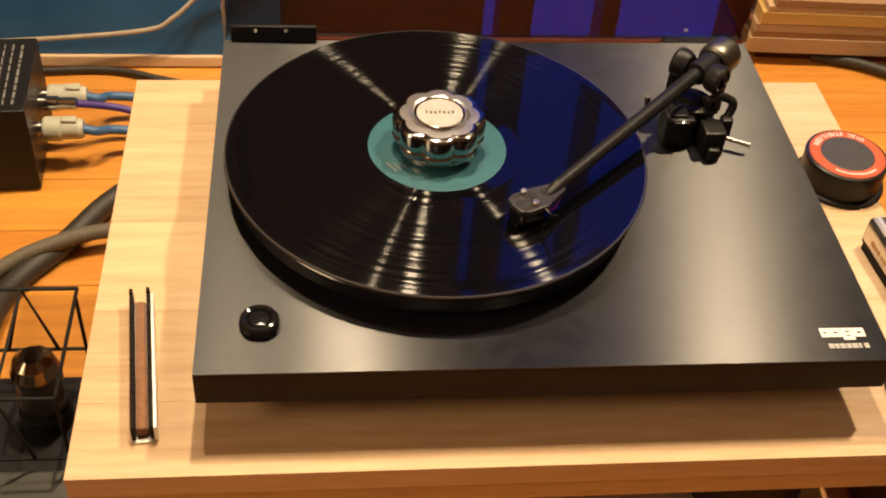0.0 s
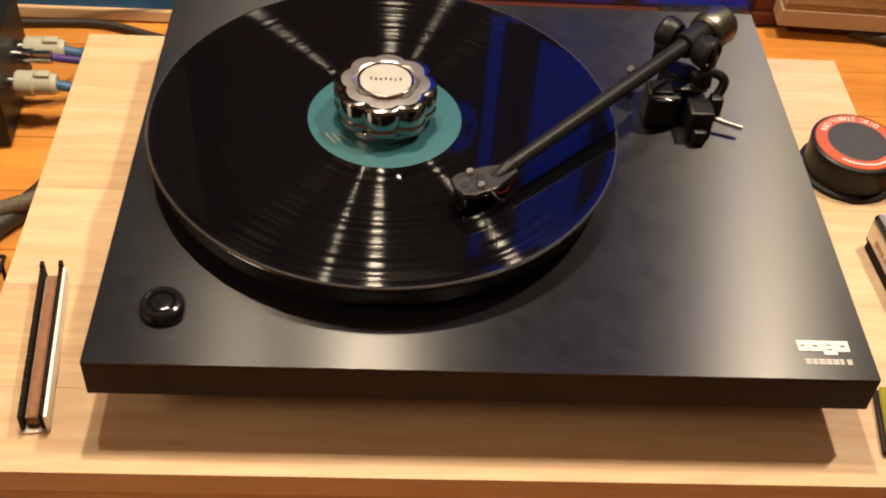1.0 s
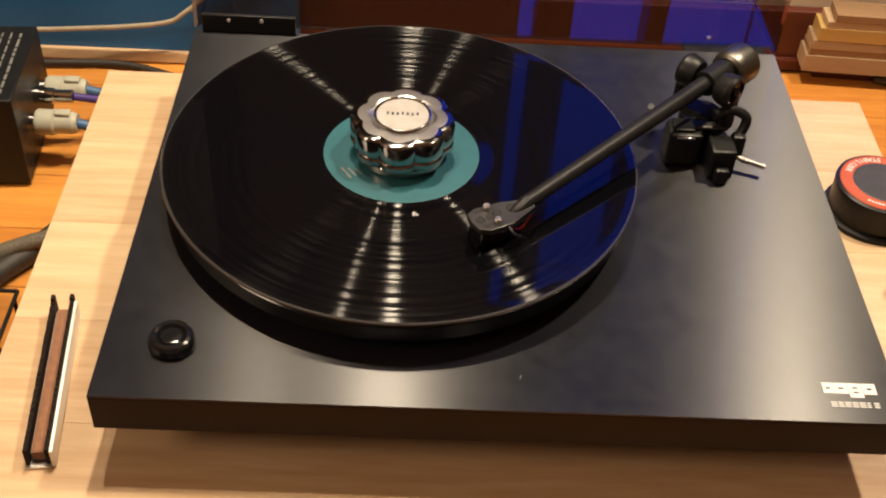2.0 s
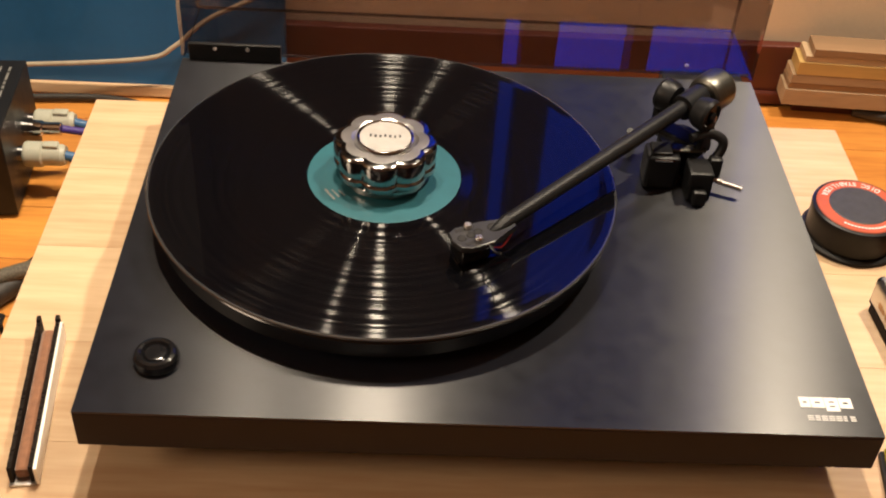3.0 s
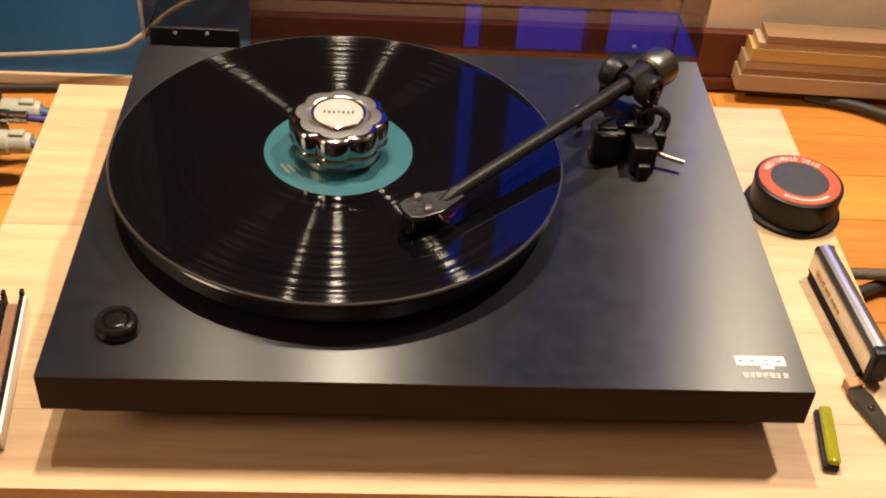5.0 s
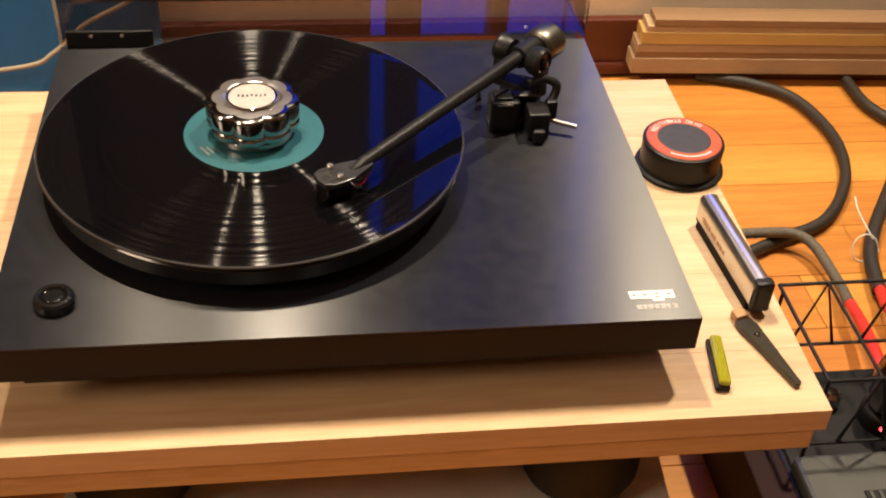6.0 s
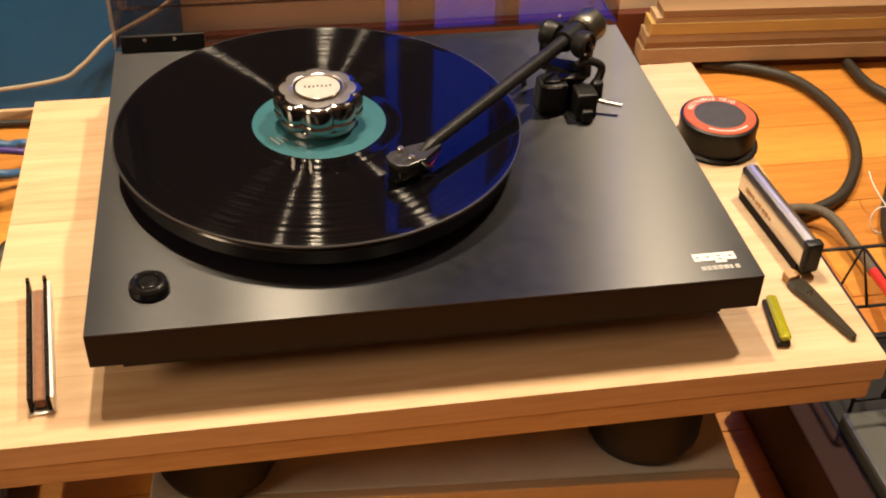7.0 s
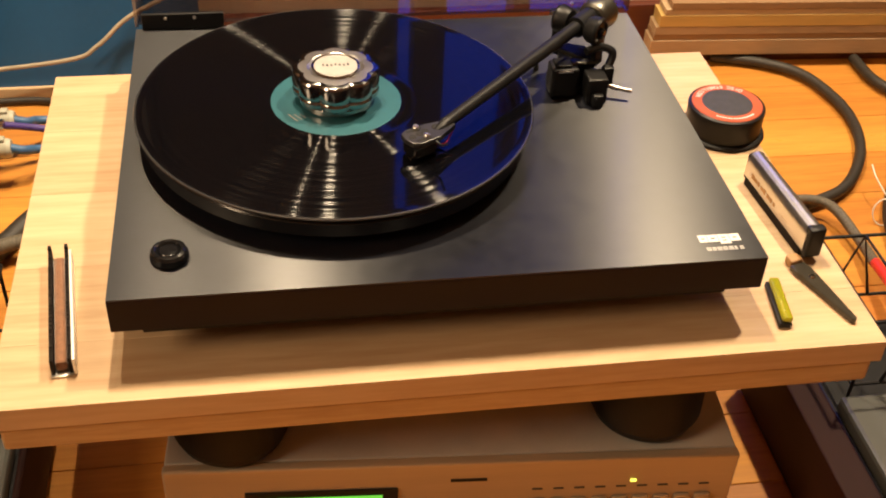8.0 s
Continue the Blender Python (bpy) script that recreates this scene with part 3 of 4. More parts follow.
for a, r, w, l in ((214, 0.041, 0.0014, 0.012), (216, 0.0375, 0.0010, 0.009), (219, 0.034, 0.0010, 0.007)):
    part("printed_bar", box(-l / 2, l / 2, -w / 2, w / 2, 0.32795, 0.3281, 0, spindle @ pose(r * math.cos(radians(a)), r * math.sin(radians(a)), 0, 0, 0, a + 90)), DIM_PRINT, record, smooth=False)

clamp = thing("record_stabiliser", pose(RX, RY, 0.3282), "chrome eight-lobed record weight on the teal label", "record weight")


def lobe(a):
    return 1.0 + 0.12 * (abs(math.cos(4 * a + 0.35)) ** 0.75 - 0.6)


CZ = 0.3300
WIDE = Matrix.Diagonal((1.06, 1.06, 1.0, 1))
# the same chrome darkened, standing in for the shade its sides mirror
BODY_CHROME = mat("shade_toned_chrome", (0.33, 0.33, 0.33), 0.11, 1.0, rough_vary=0.04, scale=60)
part("foot_ring", lathe([(0, CZ - 0.0017), (0.0268, CZ - 0.0017), (0.0280, CZ - 0.0005), (0.0280, CZ + 0.0036), (0.0266, CZ + 0.0046), (0.0240, CZ + 0.0050)], spindle, 128), CHROME, clamp, "polished chrome foot")
part("body", lathe([(0.0236, CZ + 0.0044), (0.0280, CZ + 0.0047), (0.0292, CZ + 0.0060), (0.0296, CZ + 0.0095), (0.0293, CZ + 0.0105), (0.0288, CZ + 0.0112), (0.0293, CZ + 0.0120), (0.0297, CZ + 0.0135), (0.0298, CZ + 0.0225), (0.0295, CZ + 0.0246), (0.0286, CZ + 0.0260),
                    (0.0272, CZ + 0.0267), (0.0254, CZ + 0.0270)], spindle @ WIDE, 192, lobe), BODY_CHROME, clamp, "polished chrome fluted body")
part("crown", lathe([(0.0254, CZ + 0.02702), (0.0230, CZ + 0.0272), (0.0196, CZ + 0.0272), (0.0194, CZ + 0.0266)], spindle @ WIDE, 192, lobe), SATIN_CHROME, clamp, "satin scalloped crown")
part("crown_disc", lathe([(0.0, CZ + 0.0262), (0.0192, CZ + 0.0262), (0.0215, CZ + 0.0271), (0.0218, CZ + 0.0269)], spindle, 96), SATIN_CHROME, clamp)
BADGE = mat("pearl_badge", (0.44, 0.425, 0.405), 0.36, 0.15, vary=0.14, scale=120)
badge = part("badge", lathe([(0, CZ + 0.0283), (0.010, CZ + 0.0282), (0.0162, CZ + 0.0278), (0.0164, CZ + 0.0268)], spindle, 64), BADGE, clamp, "pale round badge")
part("badge_rim", lathe([(0.0164, CZ + 0.0268), (0.0165, CZ + 0.0281), (0.0172, CZ + 0.0286), (0.0180, CZ + 0.0283), (0.0184, CZ + 0.0272)], spindle, 72), CHROME, badge, "raised chrome rim")
for n, (w, tall) in enumerate(((0.0012, 0.0028), (0.0014, 0.0026), (0.0015, 0.0024), (0.0013, 0.0026), (0.0015, 0.0025), (0.0011, 0.0025), (0.0013, 0.0028))):
    part("printed_bar", box(-w / 2, w / 2, -tall / 2, tall / 2, CZ + 0.02825, CZ + 0.0285, 0, spindle @ pose(-0.0093 + 0.0031 * n, 0.0004 * math.cos(2 * n), 0)), GREY_PAD, badge, smooth=False)

# ---- things lying on the slab ----
puck = thing("disc_stabilizer", pose(0.288, 0.250, SZ), "round black record weight with an orange ring", "record weight")
pk = pose(0.288, 0.250, SZ) @ Matrix.Diagonal((1, 1, 0.76, 1))
# wide, low dark disc under the body
part("skirt", lathe([(0, 0.0002), (0.0365, 0.0002), (0.0375, 0.0015), (0.0370, 0.004), (0.0350, 0.0055), (0, 0.0065)], pk, 72), RUBBER, puck)
part("body", lathe([(0, 0.006), (0.0335, 0.006), (0.0335, 0.027), (0.0340, 0.0335), (0.0336, 0.0358), (0.0320, 0.0369), (0, 0.0368)], pk, 72), SATIN_BLACK, puck)
part("ring", lathe([(0.0222, 0.0370), (0.0222, 0.0378), (0.0305, 0.0378), (0.0312, 0.0370)], pk, 72), ORANGE, puck, "orange printed ring")
part("pad", lathe([(0, 0.0385), (0.0212, 0.0385), (0.0222, 0.0379), (0.0222, 0.0370)], pk, 64), GREY_PAD, puck, "dark grey pad")
for n, ch in enumerate("DISC STABILIZER"):
    if ch != " ":
        a = radians(98 - 14 * 7.5 / 2 + n * 7.5)
        part("letter", lettering(ch, 0.0062, pk @ pose(0.0264 * math.cos(a), 0.0264 * math.sin(a), 0.0380, 0, 0, math.degrees(a) + 90)), WHITE, puck, smooth=False)
for n in range(15):
    a = radians(270 - 38 + n * 5.4)
    part("printed_bar", box(-0.0009, 0.0009, -0.0008, 0.0008, 0.0379, 0.0381, 0, pk @ pose(0.0264 * math.cos(a), 0.0264 * math.sin(a), 0, 0, 0, math.degrees(a) - 90)), WHITE, puck, smooth=False)

# stylus cleaner: silver bar on a dark base, and a little brush
BA, BB = Vector((0.286, 0.170, 0)), Vector((0.2945, 0.066, 0))
bm_ = turned((BA + BB) / 2 + Vector((0, 0, SZ)), math.degrees(math.atan2(BB.y - BA.y, BB.x - BA.x)))
bar = thing("record_brush", bm_, "silver metal record brush lying on the pine slab", "brush")
L = (BB - BA).length / 2
back_profile = [(-0.0072, 0.0082), (0.0072, 0.0082), (0.0078, 0.010), (0.0078, 0.0215), *((0.0078 * math.cos(radians(a)), 0.0225 + 0.0085 * math.sin(radians(a))) for a in range(10, 180, 20)), (-0.0078, 0.0215), (-0.0078, 0.010)]
part("back", slab_of([(v, u) for u, v in back_profile], -L, L, 0.0, bm_ @ Matrix(((0, 0, 1, 0), (0, 1, 0, 0), (1, 0, 0, 0), (0, 0, 0, 1)))), SILVER, bar, "brushed silver rounded back")
part("pad_strip", box(-L + 0.002, L - 0.004, -0.0078, 0.0060, 0.0003, 0.0080, 0.001, bm_), BRISTLE, bar, "black bristle strip")
for s in (-1, 1):
    part("end_cap", box(s * L - (0.0045 if s > 0 else 0.0012), s * L + (0.0045 if s > 0 else 0.0012), -0.0070, 0.0070, 0.004, 0.0312 if s > 0 else 0.029, 0.0025, bm_), SATIN_BLACK, bar, "black plastic end cap")
for n, (w, h) in enumerate(((0.0050, 0.0030), (0.0042, 0.0022), (0.0030, 0.0026), (0.0046, 0.0020), (0.0028, 0.0028), (0.0044, 0.0022), (0.0036, 0.0024), (0.0030, 0.0020))):
    part("printed_bar", box(-0.040 + n * 0.0056, -0.040 + n * 0.0056 + w, -0.0081, -0.00775, 0.0150 - h / 2, 0.0150 + h, 0, bm_), TAN, bar, smooth=False)
ta, tb = Vector((0.2795, 0.060, SZ)), Vector((0.2985, -0.011, SZ))
tm = turned(ta, math.degrees(math.atan2(tb.y - ta.y, tb.x - ta.x)))
TL = (tb - ta).length
styl = thing("stylus_brush", tm, "small dark stylus brush with a tan end on the slab", "brush")
part("handle", slab_of([(0.004, -0.0072), (0.012, -0.0078), (TL * 0.5, -0.0052), (TL - 0.002, -0.0030), (TL, 0.0), (TL - 0.002, 0.0030), (TL * 0.5, 0.0048), (0.012, 0.0066), (0.004, 0.006)], 0.0003, 0.0050, 0.0014, tm), DARK_BRASS, styl, "dark tapered handle")
part("tip", slab_of([(-0.005, -0.0050), (0.0042, -0.0058), (0.0042, 0.0052), (-0.005, 0.005)], 0.0004, 0.0075, 0.0015, tm), TAN, styl, "tan end")
part("rivet", lathe([(0, 0.0068), (0.0014, 0.0066), (0.0024, 0.0055), (0.0024, 0.0045)], tm @ pose(0.022, 0, 0), 16), CHROME, styl)

lv_a, lv_b = Vector((0.2525, 0.034, SZ)), Vector((0.2465, -0.007, SZ))
lm = turned(lv_a, math.degrees(math.atan2(lv_b.y - lv_a.y, lv_b.x - lv_a.x)))
LL = (lv_b - lv_a).length
level = thing("spirit_level", lm, "tiny spirit level with yellow liquid on the slab", "spirit level")
part("body", box(-0.003, LL + 0.003, -0.0056, 0.0042, 0.0003, 0.0050, 0.0012, lm), RUBBER, level, "dark base")
part("vial", box(-0.0025, LL + 0.0025, -0.0040, 0.0042, 0.0051, 0.0100, 0.0022, lm, 3), VIAL, level, "yellow liquid vial")
for f in (0.12, 0.33, 0.62, 0.86):
    part("bubble", lathe([(0, 0.0003), (0.0011, 0.0003), (0.0018, 0.0)], lm @ pose(LL * f, 0, 0.0100), 20), VIAL, level, "round bubble")

# upright velvet record brush
ra, rb = Vector((-0.2715, 0.118, SZ)), Vector((-0.2578, -0.003, SZ))
rm = turned(ra, math.degrees(math.atan2(rb.y - ra.y, rb.x - ra.x)))
RL = (rb - ra).length
vb = thing("carbon_fibre_brush", rm, "record brush with two dark bristle rows and brown pad", "brush")


def bristles(y0, y1):
    """A thin comb of bristles with an uneven top."""
    rng = random.Random(5)
    bits = []
    n = 110
    for k in range(n):
        a, b = RL * k / n, RL * (k + 1.0) / n
        bits.append(box(a, b, y0, y1, 0.002, 0.0145 + rng.uniform(-0.0006, 0.0005) + (0.002 if k < 4 else 0), 0, rm))
    return joined(*bits)


part("bristle_comb", bristles(-0.0074, -0.0050), BRISTLE, vb, "dark carbon bristles")
part("bristle_comb", bristles(0.0042, 0.0066), BRISTLE, vb, "dark carbon bristles")
part("velvet_pad", box(0.006, RL - 0.002, -0.0046, 0.0038, 0.002, 0.0105, 0.0025, rm), VELVET, vb, "brown velvet pad")
part("side_plate", box(0.004, RL + 0.001, 0.0069, 0.0088, 0.0002, 0.0142, 0.0003, rm), PALE_METAL, vb, "bright metal side")
part("base", box(0.001, RL + 0.002, -0.0080, 0.0066, 0.0002, 0.0019, 0.0005, rm), SILVER, vb)

# ---- under the slab: discs, silver amplifier ----
AM = pose(0.0115, -0.008, 0, 0, 0, -4.1)
AZ0, AZ1 = 0.012, 0.125
amp = thing("amplifier", AM, "silver hi-fi amplifier with green display under the slab", "amplifier")
AW = 0.2185
part("body", box(-AW, AW, 0.006, 0.33, AZ0, AZ1, 0.0015, AM), AMP_TOP, amp, "grey steel case")
part("front_panel", box(-AW - 0.001, AW + 0.001, -0.003, 0.0058, AZ0, AZ1 + 0.0005, 0.002, AM), AMP_FRONT, amp, "silver front, its warm reflection put into the colour")
disp = part("display_frame", box(-0.160, -0.044, -0.0046, -0.0031, 0.052, 0.101, 0.0006, AM), SATIN_BLACK, amp)
part("display", box(-0.150, -0.056, -0.0054, -0.0047, 0.060, 0.0945, 0, AM), GREEN, disp, "lit green display")
part("lower_strip", box(0.005, 0.196, -0.0042, -0.0031, 0.020, 0.058, 0.0006, AM), SATIN_BLACK, amp, "dark lower panel")
part("maker_mark", box(-0.004, 0.024, -0.0036, -0.0031, 0.1055, 0.1085, 0, AM), SATIN_BLACK, amp)
part("led", box(0.1365, 0.141, -0.0042, -0.0031, 0.0995, 0.1015, 0, AM), LED, amp, "small amber lamp")
for n in range(9):
    part("printed_bar", box(0.060 + 0.0165 * n, 0.068 + 0.0165 * n, -0.0036, -0.0031, 0.0930, 0.0945, 0, AM), GUNMETAL, amp, smooth=False)
    part("key", box(0.058 + 0.0165 * n, 0.0705 + 0.0165 * n, -0.0062, -0.0031, 0.0730, 0.0830, 0.0012, AM), AMP_FRONT, amp)
for x in (-0.18, 0.18):
    for y in (0.04, 0.29):
        part("foot", lathe([(0, 0.0002), (0.019, 0.0002), (0.02, 0.002), (0.02, AZ0 - 0.0002), (0, AZ0 - 0.0002)], AM @ pose(x, y, 0), 24), RUBBER, amp)
for n, (x, y) in enumerate(((-0.155, 0.042), (0.168, 0.030), (-0.14, 0.30), (0.17, 0.29))):
    cone = lone("isolation_foot", lathe([(0, AZ1 + 0.0007), (0.030, AZ1 + 0.0007), (0.041, AZ1 + 0.005), (0.0445, AZ1 + 0.014), (0.044, 0.190), (0.041, 0.1985), (0, 0.1998)], pose(x, y, 0), 48),
                RUBBER, "round black rubber isolation foot under the slab", "foot", "", "isolation feet", (x, y, AZ1))

# ---- valve amplifiers on both sides ----
DEEP = 0.105


def valve_amp(sign, x_in, y_rear, spots, label):
    """A valve amplifier with a wire cage; x_in is the side next to the slab, sign the way it extends."""
    a = thing("valve_amplifier", pose(x_in + sign * 0.15, y_rear - 0.2, 0), label, "amplifier", "valve amplifiers")
    xs = sorted((x_in, x_in + sign * 0.30))
    part("chassis", box(*xs, y_rear - 0.36, y_rear, 0.008, 0.080, 0.003), SATIN_BLACK, a)
    part("side_panel", box(*sorted((x_in, x_in - sign * (0.030 if sign > 0 else 0.006))), y_rear - 0.36, y_rear, 0.004, 0.083, 0.002), SHADED_SIDE, a, "red-brown wooden side, darkened for the shade there")
    cov = sorted((x_in + sign * 0.002, x_in + sign * 0.298))
    part("transformer_cover", box(*cov, y_rear - 0.358, y_rear - 0.108, 0.0805, 0.098, 0.004), GUNMETAL, a, "grey painted steel cover")
    g = part("vent", box(*sorted((x_in + sign * 0.045, x_in + sign * 0.14)), y_rear - 0.205, y_rear - 0.148, 0.0981, 0.0995, 0.0006), SATIN_BLACK, a, "black vent grille")
    for n in range(12):
        xx = x_in + sign * (0.049 + 0.0075 * n)
        part("slat", box(xx - 0.0014, xx + 0.0014, y_rear - 0.203, y_rear - 0.150, 0.0996, 0.1008), GUNMETAL, g, smooth=False)
    zt, zb = 0.178, 0.107
    w = 0.0016
    xa, xb = x_in + sign * 0.012, x_in + sign * 0.29
    cage = part("cage", joined(tube([(xa, y_rear + 0.006, zt), (xb, y_rear + 0.006, zt)], w, 8, False), tube([(xa, y_rear + 0.006, zb), (xb, y_rear + 0.006, zb)], w, 8, False),
                               tube([(xa, y_rear + 0.006, zt), (xa, y_rear - DEEP, zt)], w, 8, False), tube([(xa, y_rear - DEEP, zt), (xb, y_rear - DEEP, zt)], w, 8, False),
                               tube([(xa, y_rear + 0.006, zb), (xa, y_rear - DEEP, zb)], w, 8, False), tube([(xa, y_rear - DEEP, zb), (xb, y_rear - DEEP, zb)], w, 8, False)), SATIN_BLACK, a, "black wire valve cage")
    for n in range(4):
        xc = x_in + sign * (0.055 + 0.065 * n)
        for yy in (y_rear + 0.006, y_rear - DEEP):
            part("cage_wire", tube([(xc - sign * 0.018, yy, zb), (xc, yy, zt), (xc + sign * 0.022, yy, zb)], w, 8, False), SATIN_BLACK, cage)
        part("cage_wire", tube([(xc, y_rear + 0.006, zt), (xc, y_rear - DEEP, zt)], w * 0.8, 8, False), SATIN_BLACK, cage)
    for xx in (xa, xb):
        for yy in (y_rear - 0.003, y_rear - DEEP):
            part("cage_leg", tube([(xx, yy, 0.0798), (xx, yy, zt)], w, 8, False), SATIN_BLACK, cage)
    for dx, dy in spots:
        cx, cy = x_in + sign * dx, y_rear + dy
        v = part("valve", lathe([(0.0205, 0.0802), (0.0210, 0.083), (0.0205, 0.0945), (0.0195, 0.0965), (0, 0.0965)], pose(cx, cy, 0), 28), RUBBER, a, "valve in a black socket")
        part("bulb", lathe([(0.0150, 0.0967), (0.0175, 0.101), (0.0195, 0.110), (0.0198, 0.128), (0.0188, 0.142), (0.0155, 0.152), (0.009, 0.158), (0, 0.160)], pose(cx, cy, 0), 36), GLASS, v, "clear glass bulb")
        part("getter", lathe([(0.0176, 0.140), (0.0148, 0.1500), (0.0085, 0.1560), (0, 0.1578)], pose(cx, cy, 0), 32), GETTER, v, "dark mirror flash inside")
        part("anode", joined(box(cx - 0.009, cx + 0.009, cy - 0.005, cy + 0.005, 0.0985, 0.132, 0.0015), lathe([(0, 0.1325), (0.012, 0.1325), (0.012, 0.1335), (0, 0.1335)], pose(cx, cy, 0), 24)), GUNMETAL, v)
    if sign > 0:
        part("bias_knob", lathe([(0.0062, 0.0802), (0.0062, 0.0845), (0.0085, 0.0865), (0.0080, 0.094), (0.005, 0.0972), (0, 0.0978)], pose(x_in + sign * 0.062, y_rear - 0.042, 0), 24), CHROME, a, "chrome knob")
    part("red_lamp", lathe([(0.002, 0.0985), (0.002, 0.0998), (0, 0.1005)], pose(x_in + sign * 0.085, y_rear - 0.088, 0), 12), RED_LED, a)
    for n in range(3):
        part("binding_post", joined(tube([(x_in + sign * (0.15 + 0.035 * n), y_rear - 0.001, 0.045), (x_in + sign * (0.15 + 0.035 * n), y_rear + 0.022, 0.045)], 0.006, 14, False)), RED_CABLE if n % 2 == 0 else SATIN_BLACK, a)
    for x in (xs[0] + 0.03, xs[1] - 0.03):
        for y in (y_rear - 0.33, y_rear - 0.03):
            part("foot", lathe([(0, 0.0002), (0.012, 0.0002), (0.013, 0.0079), (0, 0.0079)], pose(x, y, 0), 20), RUBBER, a)
    return a


GETTER = mat("brown_getter", (0.22, 0.17, 0.13), 0.12, 1.0)
valve_amp(1, 0.350, 0.158, ((0.102, -0.062), (0.165, -0.06), (0.23, -0.06)), "grey valve amplifier in a black wire cage")
valve_amp(-1, -0.325, 0.19, ((0.042, -0.045), (0.105, -0.045), (0.17, -0.045)), "dark valve amplifier in a black wire cage")

# ---- phono stage box with plugs ----
pb = thing("phono_preamplifier", pose(-0.53, 0.58, 0), "black metal phono box with pale printing on top", "preamplifier")
bxm = turned((-0.446, 0.522, 0), 4)
part("case", box(-0.17, 0.0, 0.0, 0.135, 0.004, 0.108, 0.0015, bxm), SATIN_BLACK, pb)
for x in (-0.15, -0.02):
    for y in (0.02, 0.115):
        part("foot", lathe([(0, 0.0002), (0.008, 0.0002), (0.008, 0.0039), (0, 0.0039)], bxm @ pose(x, y, 0), 16), RUBBER, pb)
rng = random.Random(3)
for row, (x, w) in enumerate(((-0.012, 0.0026), (-0.022, 0.0018), (-0.031, 0.0016), (-0.040, 0.0016))):
    y = 0.012 if row < 3 else 0.04
    while y < 0.118:
        l = rng.uniform(0.005, 0.016)
        part("printed_bar", box(x - w, x, y, min(y + l, 0.122), 0.1081, 0.1083, 0, bxm), DIM_PRINT, pb, smooth=False)
        y += l + 0.003
for y, z in ((0.045, 0.05), (0.105, 0.05), (0.075, 0.062)):
    part("socket", tube([bxm @ Vector((-0.001, y, z)), bxm @ Vector((0.006, y, z))], 0.0085, 18, False), CHROME, pb, "chrome socket")
for y, z, mtl, ends in ((0.045, 0.05, BLUE_CABLE, ((-0.37, 0.585, 0.035), (-0.30, 0.59, 0.025), (-0.2, 0.60, 0.012))), (0.105, 0.05, BLUE_CABLE, ((-0.38, 0.648, 0.035), (-0.31, 0.655, 0.025), (-0.2, 0.67, 0.012)))):
    p0 = bxm @ Vector((0.0062, y, z))
    ld = thing("audio_lead", Matrix.Translation(p0), "audio lead with a chunky pale plug and blue cable", "cable", "audio leads")
    part("plug", joined(lathe([(0, 0), (0.0125, 0), (0.0135, 0.002), (0.0135, 0.018), (0.0115, 0.020), (0.0115, 0.038), (0.0095, 0.042), (0, 0.042)], Matrix.Translation(p0) @ pose(0, 0, 0, 0, 90, 0), 28),
                        box(0.020, 0.036, -0.005, 0.005, 0.0095, 0.0145, 0.0015, Matrix.Translation(p0))), PLUG, ld, "pale plastic plug")
    part("cable", tube([p0 + Vector((0.041, 0, 0)), p0 + Vector((0.055, 0.001, -0.004)), *ends], 0.0052), mtl, ld)
p0 = bxm @ Vector((0.0062, 0.075, 0.062))
ld = thing("audio_lead", Matrix.Translation(p0), "audio lead with a chrome plug and violet cable", "cable", "audio leads")
part("plug", lathe([(0, 0), (0.0085, 0), (0.0085, 0.014), (0.007, 0.016), (0.007, 0.034), (0, 0.036)], Matrix.Translation(p0) @ pose(0, 0, 0, 0, 90, 0), 24), CHROME, ld, "chrome plug")
part("cable", tube([p0 + Vector((0.034, 0, 0)), (-0.37, 0.612, 0.045), (-0.31, 0.61, 0.03), (-0.22, 0.62, 0.02)], 0.0042), VIOLET_CABLE, ld)


def cable(points, radius, material, label):
    return lone("cable", tube(points, radius), material, label, "cable", base=points[0])


cable(((-0.30, 0.56, 0.012), (-0.365, 0.489, 0.016), (-0.405, 0.428, 0.012), (-0.45, 0.36, 0.012), (-0.455, 0.27, 0.03), (-0.44, 0.214, 0.045)), 0.0115, CABLE, "thick black cable on the floor")
cable(((-0.29, 0.425, 0.02), (-0.364, 0.431, 0.024), (-0.433, 0.403, 0.022), (-0.50, 0.365, 0.009), (-0.62, 0.33, 0.009)), 0.008, BRAID, "grey braided cable on the floor")
# thin dark tube added for the shaded gap line at the panel's foot
cable(((-0.27, 0.70, 0.006), (-0.33, 0.72, 0.006), (-0.40, 0.742, 0.006), (-0.5, 0.738, 0.006)), 0.0045, CABLE, "thin dark line for the shaded gap by the panel")
cable(((-0.328, 0.42, 0.006), (-0.336, 0.34, 0.006), (-0.337, 0.28, 0.006), (-0.30, 0.22, 0.006)), 0.0045, VIOLET_CABLE, "violet cable on the floor")
cable(((0.503, 0.779, 0.009), (0.570, 0.755, 0.010), (0.617, 0.712, 0.011), (0.636, 0.623, 0.010), (0.616, 0.535, 0.010), (0.562, 0.459, 0.010), (0.491, 0.424, 0.010), (0.40, 0.38, 0.010)), 0.0068, CABLE, "thick black cable curling on the floor")
cable(((0.38, 0.43, 0.008), (0.464, 0.424, 0.022), (0.515, 0.410, 0.024), (0.528, 0.349, 0.018), (0.522, 0.30, 0.025)), 0.0058, BRAID, "grey cable looped on the floor")
cable(((0.522, 0.30, 0.026), (0.518, 0.262, 0.032), (0.508, 0.215, 0.042), (0.500, 0.183, 0.045)), 0.0058, RED_CABLE, "red sleeved speaker plug")
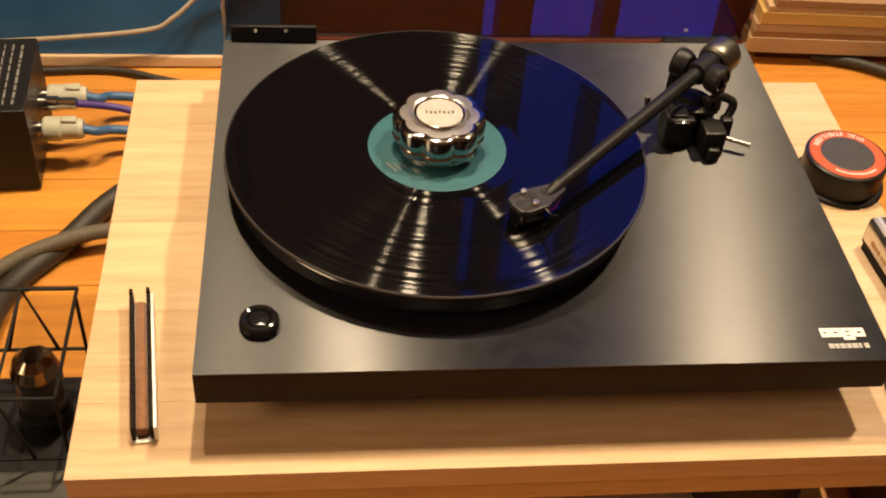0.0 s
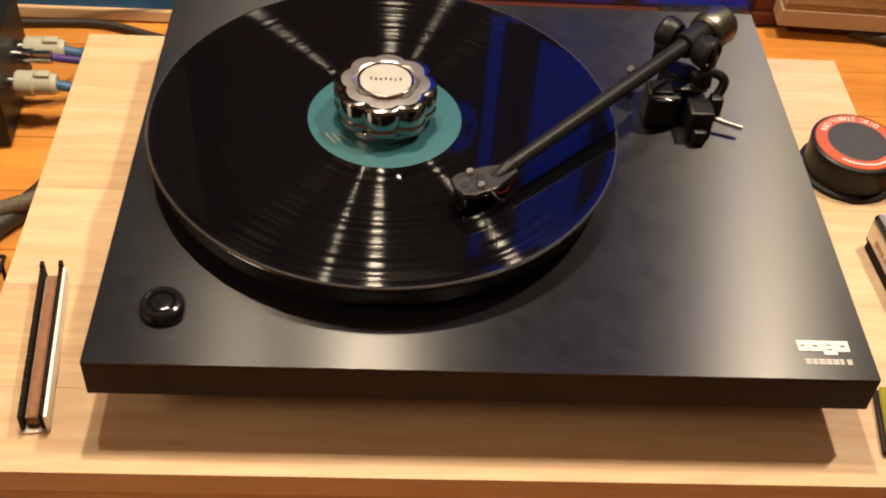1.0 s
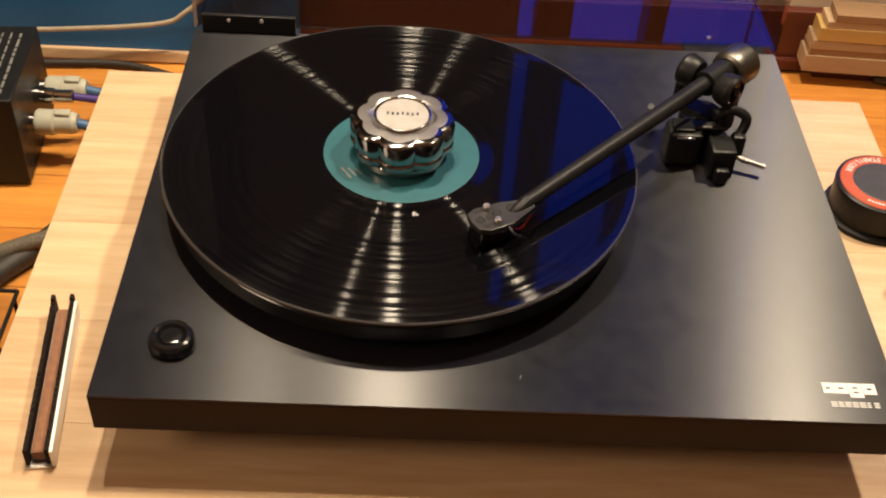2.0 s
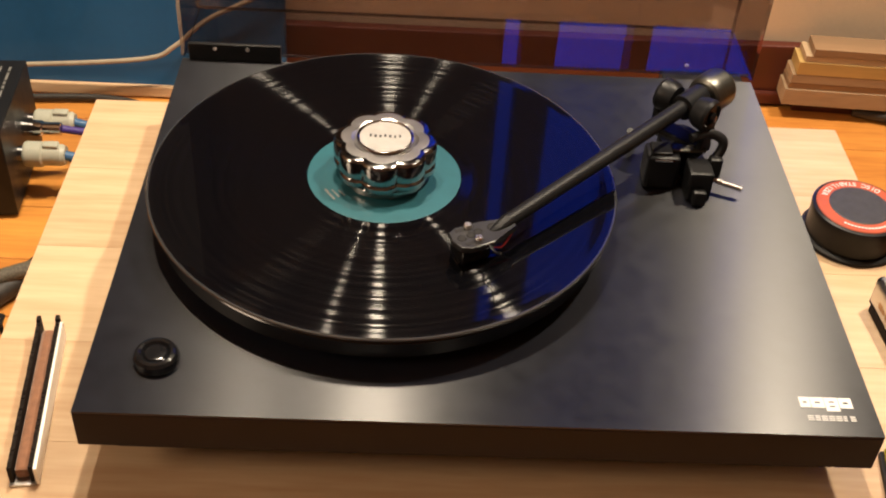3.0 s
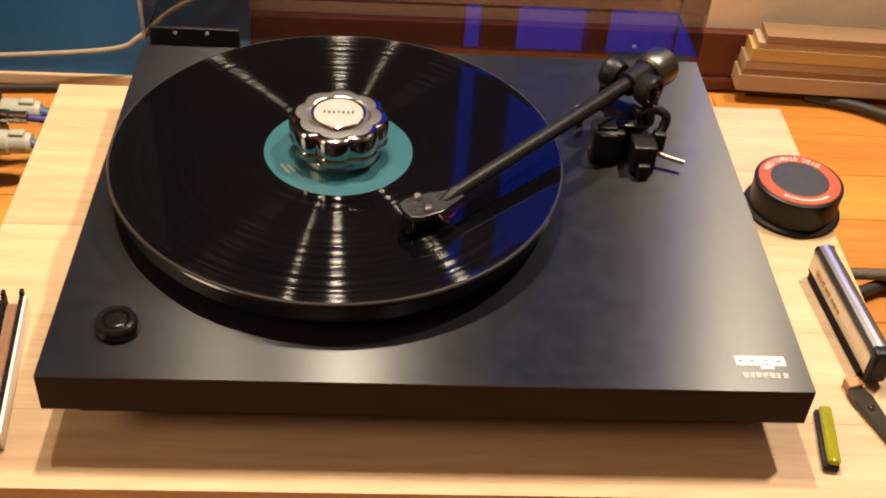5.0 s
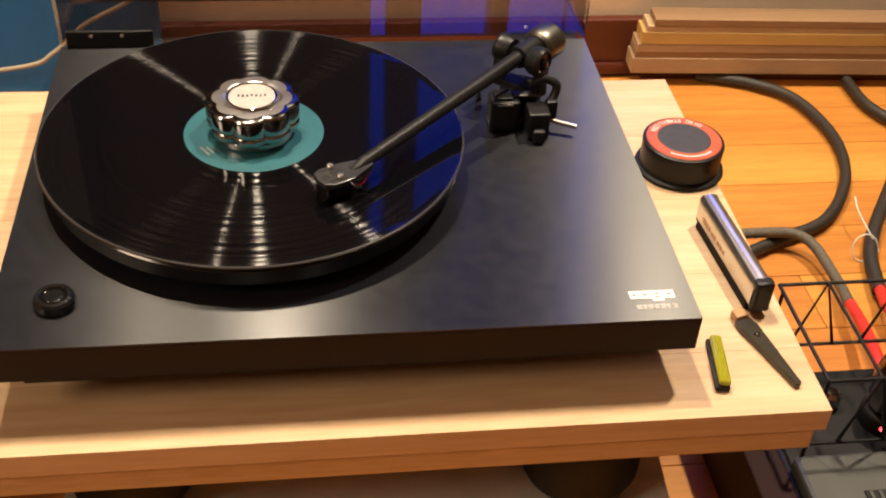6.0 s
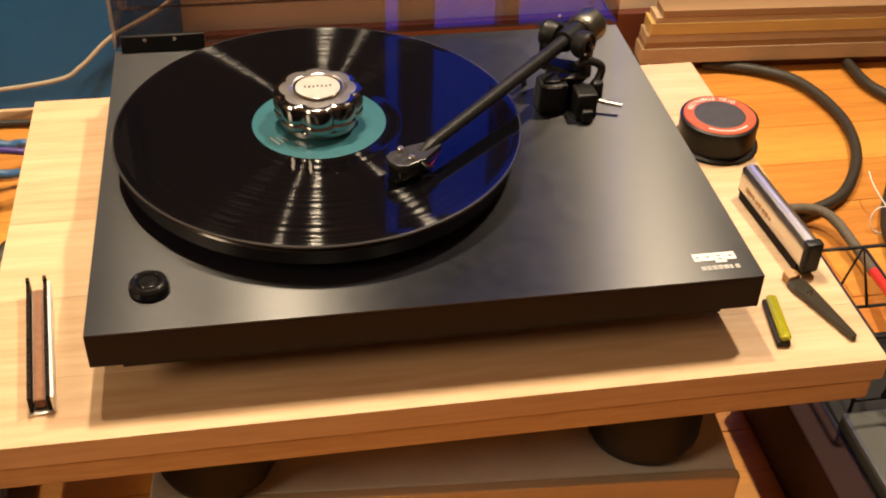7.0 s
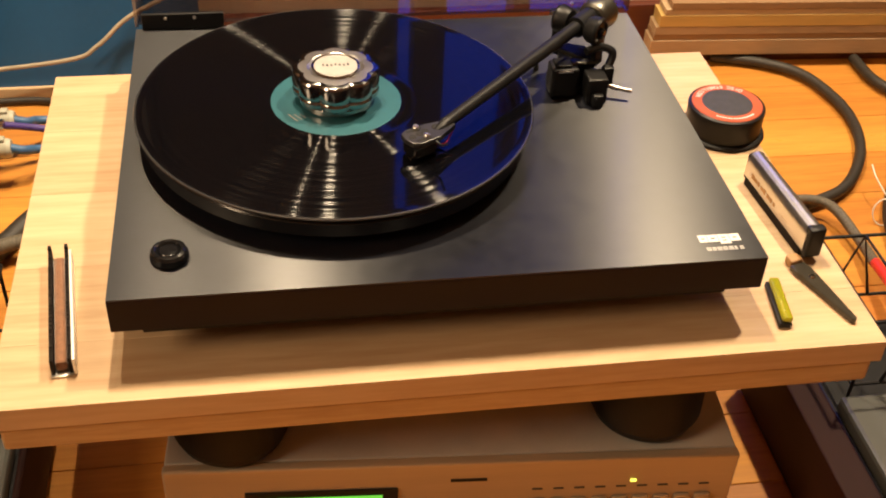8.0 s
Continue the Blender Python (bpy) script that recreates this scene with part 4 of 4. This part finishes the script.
cable(((0.705, 0.757, 0.011), (0.710, 0.69, 0.011), (0.744, 0.635, 0.011), (0.80, 0.60, 0.011), (0.90, 0.60, 0.011)), 0.0070, CABLE, "thick black cable on the floor")
cable(((0.82, 0.63, 0.011), (0.716, 0.577, 0.011), (0.644, 0.486, 0.011), (0.590, 0.400, 0.012), (0.570, 0.33, 0.014)), 0.0078, CABLE, "thick black speaker cable on the floor")
cable(((0.570, 0.33, 0.016), (0.560, 0.285, 0.026), (0.572, 0.235, 0.04), (0.570, 0.183, 0.045)), 0.0058, RED_CABLE, "red sleeved speaker plug")
cable(((0.572, 0.325, 0.012), (0.61, 0.30, 0.010), (0.66, 0.30, 0.008), (0.74, 0.31, 0.008)), 0.0055, CABLE, "thin black cable on the floor")
tie = lone("cable_tie", tube([(0.583 + 0.0145 * math.cos(a), 0.400 + 0.006 * math.sin(a), 0.0145 + 0.0142 * math.sin(a)) for a in (2 * math.pi * n / 18 for n in range(18))] + [(0.5975, 0.400, 0.0145), (0.588, 0.44, 0.032), (0.592, 0.465, 0.036)], 0.0008, 6),
           WHITE, "white cable tie round a black cable", "cable tie", base=(0.583, 0.4, 0.0))

# ---- along the wall ----
pm = pose(0, 0.762, 0.0, -9, 0, 0)
panel = thing("blue_panel", pm, "large blue painted panel with pale edge leaning by the wall", "panel")
part("board", box(-1.05, -0.192, 0.0, 0.012, 0.0, 0.46, 0.002, pm), BLUE, panel)
part("edge_strip", box(-1.05, -0.192, -0.008, -0.0005, 0.0005, 0.015, 0.002, pm), PINE, panel, "pale wooden strip")
cable(((-0.75, 0.735, 0.058), (-0.60, 0.742, 0.045), (-0.50, 0.745, 0.046), (-0.357, 0.752, 0.056), (-0.318, 0.756, 0.073), (-0.278, 0.766, 0.105), (-0.205, 0.772, 0.145), (-0.13, 0.80, 0.21)), 0.0028, CORD, "pale lamp cord hanging before the blue panel")
cable(((-0.175, 0.83, 0.045), (-0.166, 0.826, 0.075), (-0.153, 0.83, 0.115), (-0.150, 0.835, 0.25)), 0.0042, CABLE, "dark cable hanging on the cream wall")
cable(((-0.060, 0.845, 0.06), (-0.062, 0.846, 0.10), (-0.056, 0.846, 0.25)), 0.0016, CABLE, "thin dark wire on the cream wall")
YELLOW_EDGE = mat("yellow_edge", (0.40, 0.27, 0.09), 0.55, vary=0.25, scale=14, stretch=(0.08, 1, 1))
DARK_BOARD = mat("dark_board_edge", (0.22, 0.135, 0.07), 0.6, vary=0.3, scale=14, stretch=(0.08, 1, 1))
STACK = pose(0.41, 0.792, 0, 0, 0, -3.0)
# dark strip set in below the boards in place of their shaded gap
lone("batten", box(0.02, 0.88, -0.004, 0.012, 0.0005, 0.0196, 0.001, STACK), SKIRTING, "dark strip for the shaded gap under stacked boards", "batten", base=STACK @ Vector((0.02, 0, 0)))
zz = 0.02
for n, (h, x0, y0, mtl) in enumerate(((0.0225, 0.0, 0.0, BOARD), (0.0085, 0.003, 0.001, DARK_BOARD), (0.0120, 0.004, 0.0003, BOARD), (0.0175, 0.008, 0.0, YELLOW_EDGE), (0.0085, 0.014, 0.0005, BOARD), (0.0100, 0.022, 0.0, DARK_BOARD))):
    lone("plank", box(x0, 0.86 + 0.004 * n, y0 - 0.022, y0 + 0.012, zz, zz + h - 0.0004, 0.0005, STACK), mtl, {BOARD: "pale raw wooden board in a stack by the wall", YELLOW_EDGE: "olive-yellow edged board in a stack of boards", DARK_BOARD: "darker brown board in a stack by the wall"}[mtl], "board", "", "stacked boards", STACK @ Vector((x0, y0, zz)))
    zz += h

# ---- floor planks, each its own piece ----
rng = random.Random(11)
PW = 0.083
y = -0.62
row = 0
meshes = {}
while y < WALL_Y - 0.03:
    x = -1.3 + rng.uniform(-0.5, 0.0)
    y1 = min(y + PW, WALL_Y - 0.0165 + 0.0)
    while x < 1.5:
        ln_ = rng.choice((0.62, 0.78, 0.95))
        key = (ln_, round(y1 - y, 4))
        if key not in meshes:
            bm = box(0.0004, ln_ - 0.0004, 0.0004, y1 - y - 0.0004, -0.0039, 0.0, 0.0006, segments=1)
            me = bpy.data.meshes.new("plank")
            bm.to_mesh(me)
            bm.free()
            me.materials.append(FLOOR)
            meshes[key] = me
        ob = new("plank", meshes[key])
        ob.parent = floor
        ob.location = (x, y, 0)
        x += ln_
    y = y1
    row += 1
